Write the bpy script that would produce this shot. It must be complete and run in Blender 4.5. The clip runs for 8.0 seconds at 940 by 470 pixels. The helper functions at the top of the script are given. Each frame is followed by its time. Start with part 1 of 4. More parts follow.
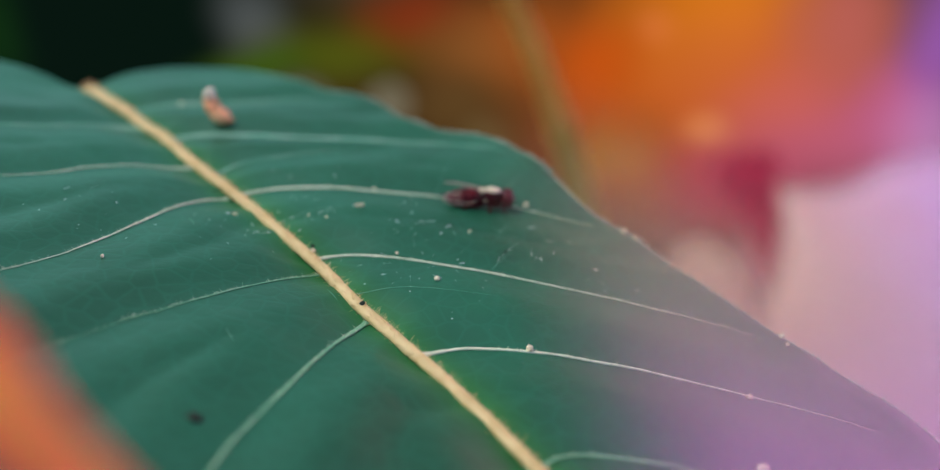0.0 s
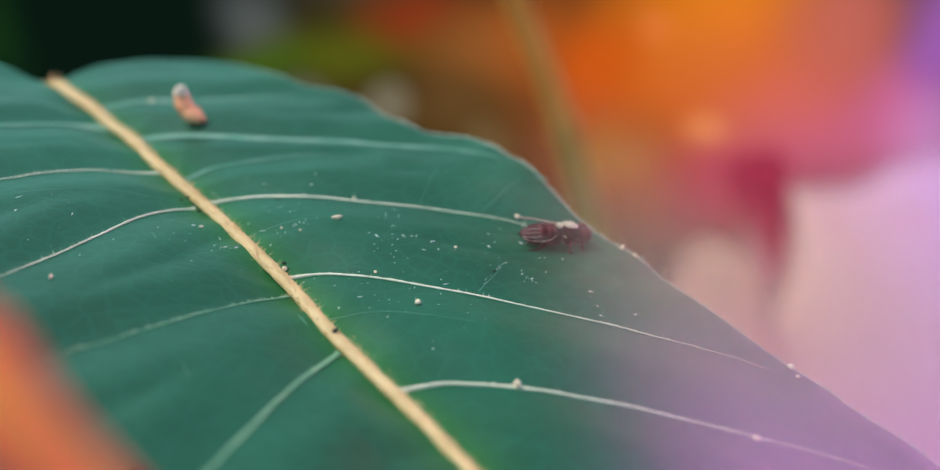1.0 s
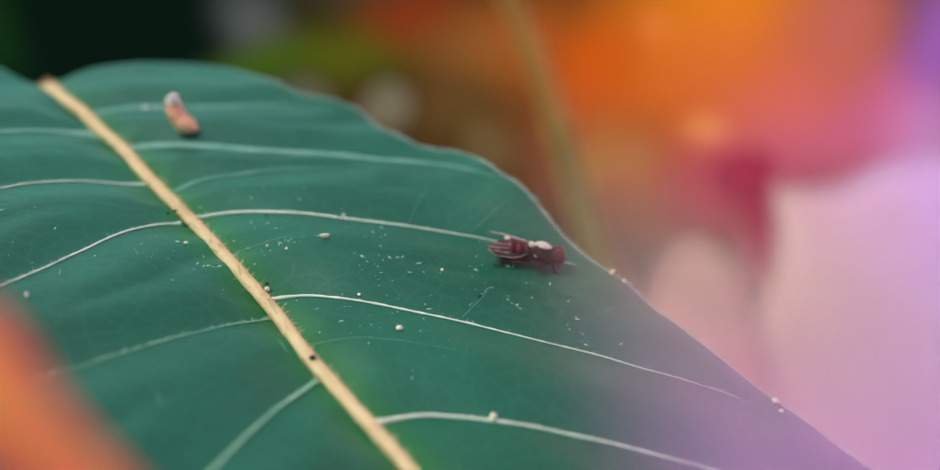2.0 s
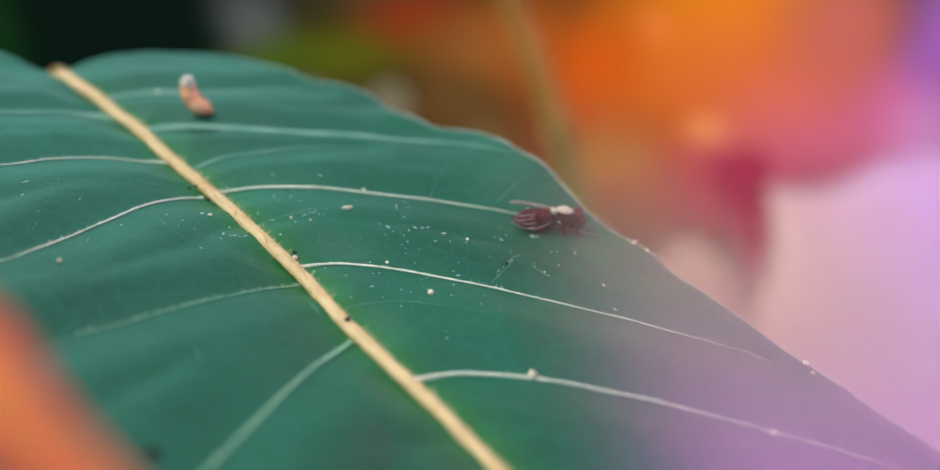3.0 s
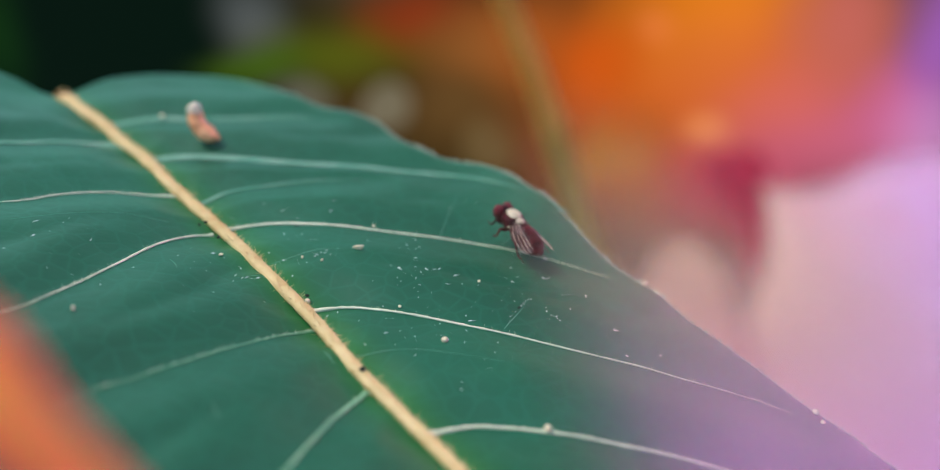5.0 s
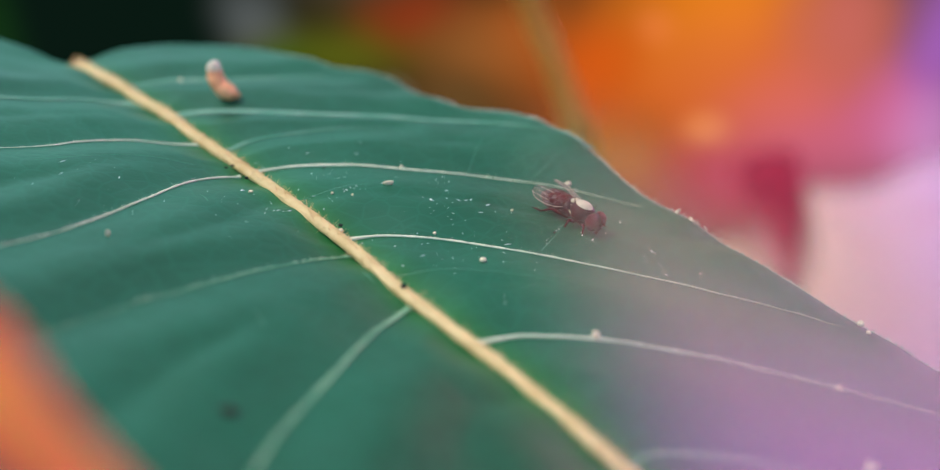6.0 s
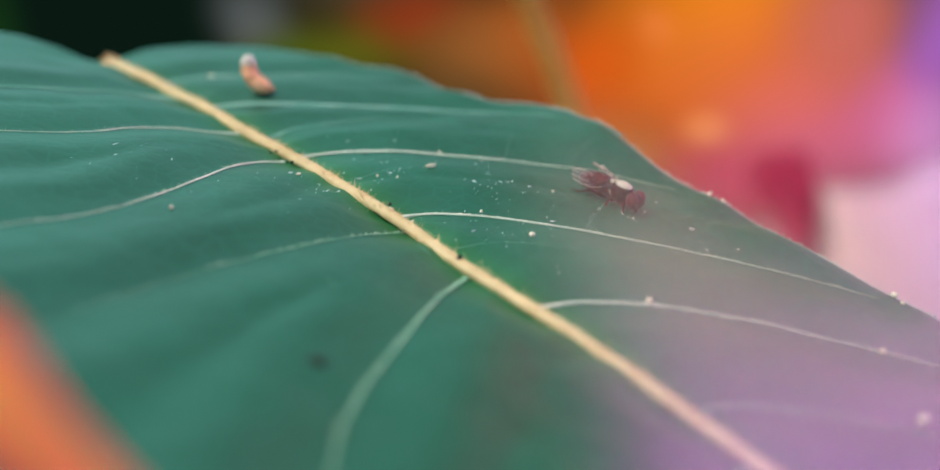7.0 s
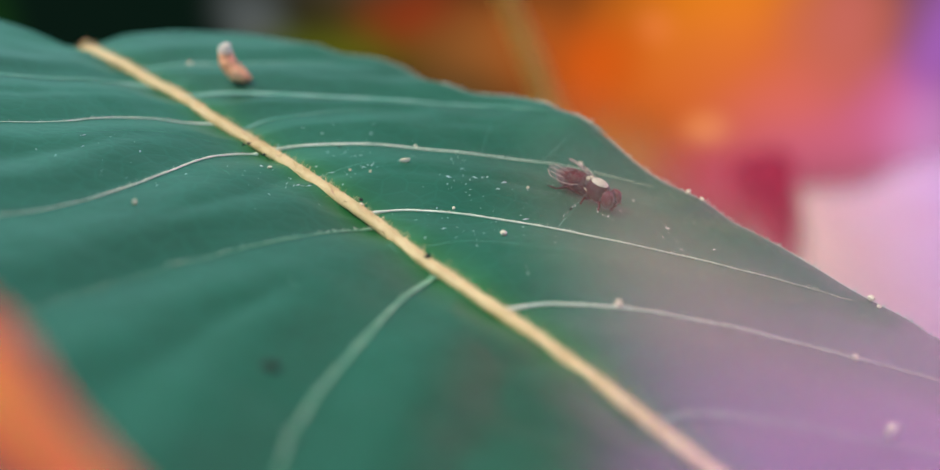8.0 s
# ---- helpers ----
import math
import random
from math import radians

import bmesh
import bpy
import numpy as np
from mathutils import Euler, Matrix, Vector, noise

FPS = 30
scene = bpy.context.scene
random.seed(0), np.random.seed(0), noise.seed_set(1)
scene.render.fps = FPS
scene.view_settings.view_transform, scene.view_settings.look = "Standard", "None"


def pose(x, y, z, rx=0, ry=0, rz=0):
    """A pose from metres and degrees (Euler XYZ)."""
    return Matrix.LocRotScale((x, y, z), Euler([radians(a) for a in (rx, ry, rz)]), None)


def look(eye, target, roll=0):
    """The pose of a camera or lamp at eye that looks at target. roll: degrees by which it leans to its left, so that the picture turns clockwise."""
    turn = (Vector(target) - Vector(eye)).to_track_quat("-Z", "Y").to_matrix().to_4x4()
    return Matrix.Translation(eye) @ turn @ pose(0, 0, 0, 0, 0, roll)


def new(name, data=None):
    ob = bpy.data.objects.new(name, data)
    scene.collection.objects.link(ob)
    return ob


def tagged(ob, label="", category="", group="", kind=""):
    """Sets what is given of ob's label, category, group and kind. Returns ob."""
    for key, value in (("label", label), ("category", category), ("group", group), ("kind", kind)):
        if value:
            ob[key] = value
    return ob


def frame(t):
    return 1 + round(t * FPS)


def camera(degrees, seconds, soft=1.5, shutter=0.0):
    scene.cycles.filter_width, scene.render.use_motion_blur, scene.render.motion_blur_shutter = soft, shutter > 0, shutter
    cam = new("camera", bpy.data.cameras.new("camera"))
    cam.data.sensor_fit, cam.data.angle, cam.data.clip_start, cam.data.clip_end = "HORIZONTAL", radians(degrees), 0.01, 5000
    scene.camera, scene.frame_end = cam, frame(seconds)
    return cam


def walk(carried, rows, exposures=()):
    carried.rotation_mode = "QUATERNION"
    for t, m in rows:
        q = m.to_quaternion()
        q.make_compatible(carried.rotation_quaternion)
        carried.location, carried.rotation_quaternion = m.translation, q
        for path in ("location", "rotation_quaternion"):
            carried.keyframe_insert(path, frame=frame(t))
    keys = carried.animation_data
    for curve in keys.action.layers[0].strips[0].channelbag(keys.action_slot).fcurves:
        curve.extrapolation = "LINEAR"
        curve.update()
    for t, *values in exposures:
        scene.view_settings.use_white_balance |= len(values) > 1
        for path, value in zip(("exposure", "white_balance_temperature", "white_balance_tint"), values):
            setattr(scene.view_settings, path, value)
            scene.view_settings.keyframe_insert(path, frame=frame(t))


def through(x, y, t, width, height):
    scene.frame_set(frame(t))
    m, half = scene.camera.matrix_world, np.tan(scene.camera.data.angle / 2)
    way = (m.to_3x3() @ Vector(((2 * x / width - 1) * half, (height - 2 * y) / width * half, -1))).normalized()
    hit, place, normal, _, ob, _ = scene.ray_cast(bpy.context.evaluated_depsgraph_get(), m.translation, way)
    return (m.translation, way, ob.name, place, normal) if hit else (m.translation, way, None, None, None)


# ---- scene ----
# A small dark fly on a large hairy leaf that sways in the air, in front of
# blossoms and undergrowth far out of focus. Leaf shapes are worked out in
# millimetres in the leaf's own space and scaled by MM.
MM = 0.001

# ---------------------------------------------------------------- camera
CAMERA_ROWS = [
    (0.0, pose(0.00169, -0.06351, 0.62980, 66.77, 1.33, -0.13)),
    (8.0, pose(0.00169, -0.06351, 0.62980, 66.77, 1.33, -0.13)),
]
cam = camera(48, 8.0, soft=1.0, shutter=0.25)
cam.data.dof.use_dof = True
cam.data.dof.focus_distance = 0.0705
cam.data.dof.aperture_fstop = 16.5
walk(cam, CAMERA_ROWS, exposures=[(0.0, -0.20), (0.2, -0.19), (0.4, -0.07), (0.8, 0.0), (2.6, 0.03), (3.0, 0.08), (3.5, 0.0), (4.0, 0.09), (4.5, 0.02), (6.0, 0.07), (6.5, 0.14), (7.0, 0.14), (7.5, 0.18), (8.0, 0.08)])

# ---------------------------------------------------------------- light
world = bpy.data.worlds.new("sky")
scene.world = world
world.use_nodes = True
wn = world.node_tree.nodes
sky = wn.new("ShaderNodeTexSky")
sky.sky_type = "NISHITA"
sky.sun_disc = False
sky.sun_elevation, sky.sun_rotation = radians(61), radians(-82)
wn["Background"].inputs["Strength"].default_value = 0.17
world.node_tree.links.new(sky.outputs["Color"], wn["Background"].inputs["Color"])

sun = new("sun", bpy.data.lights.new("sun", "SUN"))
sun.data.energy, sun.data.angle, sun.data.color = 2.3, radians(9), (1.0, 0.95, 0.88)
sun.matrix_world = look((-0.72, 0.10, 1.9), (0, 0, 0.6))


# ---------------------------------------------------------------- materials
def mat(name):
    m = bpy.data.materials.new(name)
    m.use_nodes = True
    return m, m.node_tree.nodes, m.node_tree.links, m.node_tree.nodes["Principled BSDF"]


def ramp(nodes, stops):
    r = nodes.new("ShaderNodeValToRGB")
    while len(r.color_ramp.elements) < len(stops):
        r.color_ramp.elements.new(0.5)
    for e, (p, c) in zip(r.color_ramp.elements, stops):
        e.position, e.color = p, (*c, 1)
    return r


def noisy(name, low, high, scale, rough=0.5, spec=0.5, bump=0.0, bump_scale=None, detail=5.0, **extra):
    """A surface whose colour wanders between two tones, with fine relief."""
    m, n, l, p = mat(name)
    co = n.new("ShaderNodeTexCoord")
    t = n.new("ShaderNodeTexNoise")
    t.inputs["Scale"].default_value, t.inputs["Detail"].default_value = scale, detail
    l.new(co.outputs["Object"], t.inputs["Vector"])
    r = ramp(n, [(0.32, low), (0.68, high)])
    l.new(t.outputs["Fac"], r.inputs["Fac"])
    l.new(r.outputs["Color"], p.inputs["Base Color"])
    p.inputs["Roughness"].default_value = rough
    p.inputs["Specular IOR Level"].default_value = spec
    if bump:
        t2 = n.new("ShaderNodeTexNoise")
        t2.inputs["Scale"].default_value = bump_scale or scale * 4
        t2.inputs["Detail"].default_value = 4
        l.new(co.outputs["Object"], t2.inputs["Vector"])
        b = n.new("ShaderNodeBump")
        b.inputs["Strength"].default_value, b.inputs["Distance"].default_value = bump, 0.0002
        l.new(t2.outputs["Fac"], b.inputs["Height"])
        l.new(b.outputs["Normal"], p.inputs["Normal"])
    for key, value in extra.items():
        p.inputs[key.replace("_", " ")].default_value = value
    return m


def leaf_material():
    """Dark green blade: blotches, a fine net of veinlets, a satin cuticle with a short fuzz."""
    m, n, l, p = mat("leaf_green")
    co = n.new("ShaderNodeTexCoord")
    big = n.new("ShaderNodeTexNoise")
    big.inputs["Scale"].default_value, big.inputs["Detail"].default_value = 60, 6
    l.new(co.outputs["Object"], big.inputs["Vector"])
    r = ramp(n, [(0.3, (0.002, 0.078, 0.032)), (0.72, (0.003, 0.128, 0.058))])
    l.new(big.outputs["Fac"], r.inputs["Fac"])
    net = n.new("ShaderNodeTexVoronoi")
    net.feature = "DISTANCE_TO_EDGE"
    net.inputs["Scale"].default_value = 620
    l.new(co.outputs["Object"], net.inputs["Vector"])
    line = n.new("ShaderNodeMapRange")
    line.inputs["From Min"].default_value, line.inputs["From Max"].default_value = 0.0, 0.09
    line.inputs["To Min"].default_value, line.inputs["To Max"].default_value = 0.19, 0.0
    l.new(net.outputs["Distance"], line.inputs["Value"])
    mix = n.new("ShaderNodeMix")
    mix.data_type = "RGBA"
    l.new(line.outputs["Result"], mix.inputs["Factor"])
    l.new(r.outputs["Color"], mix.inputs["A"])
    mix.inputs["B"].default_value = (0.02, 0.21, 0.12, 1)
    rib = n.new("ShaderNodeAttribute")
    rib.attribute_name = "near_rib"
    yellow = n.new("ShaderNodeMix")
    yellow.data_type = "RGBA"
    l.new(rib.outputs["Fac"], yellow.inputs["Factor"])
    l.new(mix.outputs["Result"], yellow.inputs["A"])
    yellow.inputs["B"].default_value = (0.030, 0.205, 0.012, 1)
    l.new(yellow.outputs["Result"], p.inputs["Base Color"])
    fine = n.new("ShaderNodeTexNoise")
    fine.inputs["Scale"].default_value, fine.inputs["Detail"].default_value = 1500, 4
    l.new(co.outputs["Object"], fine.inputs["Vector"])
    rr = n.new("ShaderNodeMapRange")
    rr.inputs["To Min"].default_value, rr.inputs["To Max"].default_value = 0.42, 0.52
    l.new(big.outputs["Fac"], rr.inputs["Value"])
    l.new(rr.outputs["Result"], p.inputs["Roughness"])
    add = n.new("ShaderNodeMath")
    l.new(fine.outputs["Fac"], add.inputs[0])
    l.new(net.outputs["Distance"], add.inputs[1])
    b = n.new("ShaderNodeBump")
    b.inputs["Strength"].default_value, b.inputs["Distance"].default_value = 0.28, 0.00010
    l.new(add.outputs["Value"], b.inputs["Height"])
    l.new(b.outputs["Normal"], p.inputs["Normal"])
    p.inputs["Specular IOR Level"].default_value = 0.62
    p.inputs["Sheen Weight"].default_value = 0.01
    p.inputs["Sheen Roughness"].default_value = 0.5
    return m


LEAF = leaf_material()
RIB = noisy("midrib_cream", (0.66, 0.46, 0.19), (0.84, 0.64, 0.31), 500, 0.5, 0.4, 0.5, 2500)
VEIN = noisy("vein_pale", (0.54, 0.64, 0.43), (0.80, 0.83, 0.60), 350, 0.5, 0.4, 0.3, 2500)
RIM = noisy("margin_pale", (0.34, 0.50, 0.38), (0.66, 0.74, 0.60), 350, 0.8, 0.15, 0.3, 2500)
VEIN_MID = noisy("vein_mid", (0.10, 0.30, 0.17), (0.22, 0.44, 0.25), 350, 0.5, 0.4, 0.3, 2500)
VEIN_GREEN = noisy("vein_green", (0.10, 0.30, 0.20), (0.22, 0.40, 0.29), 350, 0.8, 0.12, 0.3, 2500)


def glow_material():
    """Self-lit blots on the backdrop: undergrowth, blossoms, light leak tints, added glows off view."""
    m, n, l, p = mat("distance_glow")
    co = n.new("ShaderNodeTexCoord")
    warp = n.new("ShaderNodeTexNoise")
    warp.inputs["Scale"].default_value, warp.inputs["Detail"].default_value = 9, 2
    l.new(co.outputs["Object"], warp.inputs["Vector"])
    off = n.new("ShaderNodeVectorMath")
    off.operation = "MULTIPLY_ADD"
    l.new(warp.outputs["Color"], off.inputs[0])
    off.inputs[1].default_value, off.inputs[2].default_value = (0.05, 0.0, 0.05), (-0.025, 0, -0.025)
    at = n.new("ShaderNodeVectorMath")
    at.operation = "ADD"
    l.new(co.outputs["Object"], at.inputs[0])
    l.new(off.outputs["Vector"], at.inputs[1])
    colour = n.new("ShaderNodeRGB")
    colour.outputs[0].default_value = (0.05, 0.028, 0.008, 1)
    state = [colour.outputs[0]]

    def blot(x, z, rx, rz, c, turn=0.0, weight=1.0, hard=0.0):
        mp = n.new("ShaderNodeMapping")
        mp.vector_type = "TEXTURE"
        mp.inputs["Location"].default_value = (x, 0, z)
        mp.inputs["Rotation"].default_value = (0, radians(turn), 0)
        mp.inputs["Scale"].default_value = (rx, 1e3, rz)
        l.new(at.outputs["Vector"], mp.inputs["Vector"])
        length = n.new("ShaderNodeVectorMath")
        length.operation = "LENGTH"
        l.new(mp.outputs["Vector"], length.inputs[0])
        fall = n.new("ShaderNodeMapRange")
        fall.interpolation_type = "SMOOTHSTEP"
        fall.inputs["From Min"].default_value, fall.inputs["From Max"].default_value = 1.0, hard
        fall.inputs["To Max"].default_value = weight
        l.new(length.outputs["Value"], fall.inputs["Value"])
        mix = n.new("ShaderNodeMix")
        mix.data_type = "RGBA"
        l.new(fall.outputs["Result"], mix.inputs["Factor"])
        l.new(state[0], mix.inputs["A"])
        mix.inputs["B"].default_value = (*c, 1)
        state[0] = mix.outputs["Result"]

    blot(-0.45, 0.90, 1.00, 0.48, (0.52, 1.16, 1.22))                  # added teal glow above the view, for sheen on the leaf's left
    blot(1.50, 0.86, 1.04, 0.90, (5.60, 1.90, 4.60), hard=0.45)        # added strong lilac glow out of view, tints the leaf's right
    blot(0.36, 0.86, 0.26, 0.29, (2.40, 1.00, 0.65), weight=0.50)       # added warm glow above the view, for haze on the leaf by the fly
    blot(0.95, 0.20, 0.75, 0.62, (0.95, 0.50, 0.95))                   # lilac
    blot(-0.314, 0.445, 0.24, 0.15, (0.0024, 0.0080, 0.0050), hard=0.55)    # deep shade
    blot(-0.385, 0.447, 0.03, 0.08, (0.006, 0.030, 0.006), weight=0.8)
    blot(-0.179, 0.457, 0.045, 0.05, (0.085, 0.095, 0.095), weight=0.9)  # grey stone
    blot(-0.155, 0.396, 0.04, 0.025, (0.07, 0.065, 0.06), weight=0.7)
    blot(-0.112, 0.428, 0.12, 0.045, (0.075, 0.085, 0.006))              # olive leaf
    blot(-0.183, 0.418, 0.07, 0.026, (0.045, 0.095, 0.006), turn=-12)   # green leaf
    blot(-0.047, 0.454, 0.07, 0.05, (0.22, 0.03, 0.008), weight=0.9)     # dull red
    blot(0.037, 0.437, 0.07, 0.07, (0.36, 0.085, 0.014), weight=0.85)   # rust
    blot(0.002, 0.423, 0.075, 0.055, (0.24, 0.085, 0.020), weight=0.8)  # brown
    blot(-0.015, 0.371, 0.07, 0.05, (0.12, 0.060, 0.018), weight=0.8)
    blot(0.152, 0.388, 0.16, 0.17, (0.50, 0.095, 0.010))              # deep orange
    blot(0.218, 0.457, 0.15, 0.12, (0.68, 0.185, 0.009))               # bright orange
    blot(0.101, 0.410, 0.06, 0.06, (0.56, 0.085, 0.006), weight=0.9)
    blot(0.258, 0.386, 0.15, 0.12, (0.62, 0.125, 0.040), weight=0.85) # salmon
    blot(0.150, 0.324, 0.055, 0.06, (0.33, 0.10, 0.022), weight=0.8)
    blot(0.117, 0.192, 0.06, 0.06, (0.42, 0.24, 0.19), weight=0.85)   # pale rose below
    blot(0.205, 0.354, 0.028, 0.023, (0.86, 0.34, 0.09), weight=0.8)
    blot(0.108, 0.334, 0.038, 0.041, (0.34, 0.16, 0.02), weight=0.7)
    blot(0.145, 0.324, 0.025, 0.031, (0.42, 0.17, 0.03), weight=0.5)
    blot(0.152, 0.439, 0.026, 0.024, (0.80, 0.20, 0.06), weight=0.5)
    blot(0.227, 0.295, 0.10, 0.085, (0.44, 0.055, 0.095), weight=0.9) # magenta
    blot(0.268, 0.224, 0.06, 0.06, (0.55, 0.22, 0.24), weight=0.9)
    blot(0.319, 0.342, 0.15, 0.10, (0.60, 0.12, 0.24), weight=0.65)  # pink
    blot(0.317, 0.440, 0.076, 0.087, (0.5, 0.12, 0.1), weight=0.85)   # dull red
    blot(0.362, 0.362, 0.061, 0.071, (0.55, 0.13, 0.3), weight=0.7)   # mauve
    blot(0.398, 0.423, 0.056, 0.133, (0.32, 0.1, 0.42), weight=0.9)   # violet
    blot(0.388, 0.338, 0.06, 0.05, (0.60, 0.30, 0.60), weight=0.45)
    blot(-0.137, 0.384, 0.021, 0.021, (0.17, 0.165, 0.12), weight=0.42, hard=0.86)  # far glints, painted as grey discs
    blot(-0.073, 0.376, 0.022, 0.022, (0.24, 0.22, 0.15), weight=0.5, hard=0.86)
    blot(0.013, 0.341, 0.025, 0.025, (0.15, 0.1, 0.04), weight=0.6, hard=0.6)
    # every blot gives off light, the ones out of view too
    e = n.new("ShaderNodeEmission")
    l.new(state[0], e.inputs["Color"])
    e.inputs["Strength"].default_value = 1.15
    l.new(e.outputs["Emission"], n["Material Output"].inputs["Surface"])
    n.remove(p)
    return m


# ---------------------------------------------------------------- helpers
def mesh_of(name, verts, faces, material, smooth=True):
    me = bpy.data.meshes.new(name)
    me.from_pydata([tuple(v) for v in verts], [], faces)
    me.polygons.foreach_set("use_smooth", [smooth] * len(me.polygons))
    me.materials.append(material)
    me.update()
    return me


def part(name, bm_or_mesh, material, parent, label=""):
    """Links a bmesh or a mesh as one object under a thing or a part."""
    if isinstance(bm_or_mesh, bmesh.types.BMesh):
        me = bpy.data.meshes.new(name)
        bm_or_mesh.to_mesh(me)
        bm_or_mesh.free()
        me.polygons.foreach_set("use_smooth", [True] * len(me.polygons))
        me.materials.append(material)
    else:
        me = bm_or_mesh
    ob = new(name, me)
    ob.parent = parent
    return tagged(ob, label=label)


def spline(points, count):
    """A smooth curve through control points, as count points evenly spread by index."""
    p = np.array(points, float)
    p = np.vstack([2 * p[0] - p[1], p, 2 * p[-1] - p[-2]])
    out = []
    for u in np.linspace(0, len(points) - 1 - 1e-9, count):
        i, f = int(u), u - int(u)
        a, b, c, d = p[i:i + 4]
        out.append(0.5 * (2 * b + (c - a) * f + (2 * a - 5 * b + 4 * c - d) * f * f + (3 * b - a - 3 * c + d) * f ** 3))
    return np.array(out)


def tube(path, radii, sides=8, squash=1.0, caps=True):
    """Vertices and faces of a tapering tube along a path of 3D points."""
    path = np.asarray(path, float)
    tang = np.gradient(path, axis=0)
    tang /= np.linalg.norm(tang, axis=1, keepdims=True) + 1e-12
    ref = np.array([0, 0, 1.0]) if abs(tang[len(tang) // 2][2]) < 0.9 else np.array([1.0, 0, 0])
    verts, faces = [], []
    for p, t, r in zip(path, tang, radii):
        s = np.cross(t, ref)
        s /= np.linalg.norm(s) + 1e-12
        u = np.cross(s, t)
        for k in range(sides):
            a = 2 * math.pi * k / sides
            verts.append(p + r * (math.cos(a) * s + squash * math.sin(a) * u))
    for i in range(len(path) - 1):
        for k in range(sides):
            k2 = (k + 1) % sides
            faces.append((i * sides + k, i * sides + k2, (i + 1) * sides + k2, (i + 1) * sides + k))
    if caps:
        faces.append(tuple(range(sides))[::-1])
        faces.append(tuple((len(path) - 1) * sides + k for k in range(sides)))
    return verts, faces


def ball(bm, centre, size, turn=(0, 0, 0), u=16, v=10):
    """An ellipsoid added to a bmesh."""
    m = Matrix.LocRotScale(centre, Euler([radians(a) for a in turn]), size)
    return bmesh.ops.create_uvsphere(bm, u_segments=u, v_segments=v, radius=1.0, matrix=m)["verts"]


# ---------------------------------------------------------------- the leaf's form (mm, leaf space)
MID = [(-37.58, 31.62), (-36.52, 30.98), (-34.36, 28.43), (-31.86, 25.96), (-29.2, 22.56), (-26.77, 19.8), (-24.45, 16.46), (-22.2, 13.66), (-19.11, 9.69), (-16.13, 5.73), (-13.08, 1.67),
       (-10.08, -2.44), (-7.55, -6.27), (-5.04, -9.55), (-2.01, -13.56), (1.01, -17.65), (4, -21.94), (7.44, -26.72), (11.76, -32.77), (18.16, -41.15), (28, -50), (42, -66)]
RIGHT = [(-37.17, 32.33), (-35.07, 37.23), (-31.30, 40.19), (-25.60, 41.79), (-20.00, 39.92), (-14.69, 34.83), (-9.04, 32.67), (-5.54, 27.44), (-2.58, 24.38), (1.41, 22.62), (4.41, 18.25), (6.47, 15.29), (9.58, 11.02), (14.13, 6.53), (18.45, 1.52), (22.72, -2.58), (26.53, -5.80), (30.48, -8.92), (33.59, -14.63), (37.22, -24.84), (41.00, -38.00), (42.50, -66.00)]
LEFT = [(-37.96, 31.97), (-39.79, 32.54), (-42.67, 33.89), (-46.78, 34.58), (-51.68, 32.23), (-54.89, 24.84), (-56.37, 16.15), (-55.32, 7.16), (-54.39, -0.68), (-52.53, -8.47), (-49.76, -14.22),
        (-46.9, -20.08), (-43, -25.99), (-38.96, -32.03), (-33.78, -38.15), (-27.52, -44.31), (-19.22, -50.48), (-9.27, -55.52), (1.98, -60.34), (14.04, -63.93), (30, -67), (41.5, -66.5)]
RIGHT_VEINS = [
    ("side_vein", [(-32.20, 26.20), (-30.60, 27.60), (-27.52, 28.64), (-24.31, 28.76), (-20.75, 29.73), (-17.72, 30.99), (-14.84, 31.94)], 0.46, "g"),
    ("side_vein", [(-27.10, 20.00), (-25.05, 21.03), (-23.11, 21.31), (-20.05, 21.15), (-16.50, 20.90), (-13.05, 21.17), (-9.61, 21.67), (-6.07, 21.57), (-3.03, 21.54), (0.03, 20.59), (2.03, 19.00), (3.96, 17.57)], 0.46, "g"),
    ("side_vein", [(-21.30, 12.70), (-19.52, 15.09), (-17.11, 16.12), (-14.43, 17.25), (-11.21, 18.37), (-7.90, 19.43)], 0.13, "g"),
    ("side_vein", [(-18.55, 9.30), (-15.28, 10.68), (-11.72, 10.73), (-8.19, 10.74), (-4.65, 10.54), (-1.04, 10.66), (2.50, 10.15), (6.08, 9.48), (9.92, 8.51)], 0.2, "p"),
    ("side_vein", [(-11.50, -0.40), (-9.03, 0.50), (-6.66, 0.40), (-3.93, 0.01), (-1.25, -0.52), (2.25, -0.86), (6.12, -1.38), (10.22, -1.49), (13.30, -2.06), (15.81, -2.18), (18.24, -2.49), (20.90, -3.20)], 0.165, "p"),
    ("side_vein", [(-3.50, -11.50), (-0.72, -10.27), (1.36, -10.12), (3.73, -10.21), (6.23, -10.15), (9.03, -10.28), (11.87, -10.35), (14.87, -10.29), (18.13, -10.51), (21.00, -10.38), (23.55, -10.53), (27.00, -10.80)], 0.185, "p"),
    ("side_vein", [(3.00, -21.30), (5.08, -19.71), (7.34, -19.30), (10.42, -19.43), (13.51, -19.65), (16.36, -19.38), (19.10, -19.46), (24.00, -19.60), (30.65, -19.90)], 0.22, "m"),
    ("side_vein", [(11.76, -32.77), (14.77, -30.10), (19.63, -28.73), (27.26, -28.03), (35.00, -27.58)], 0.22, "p"),
]
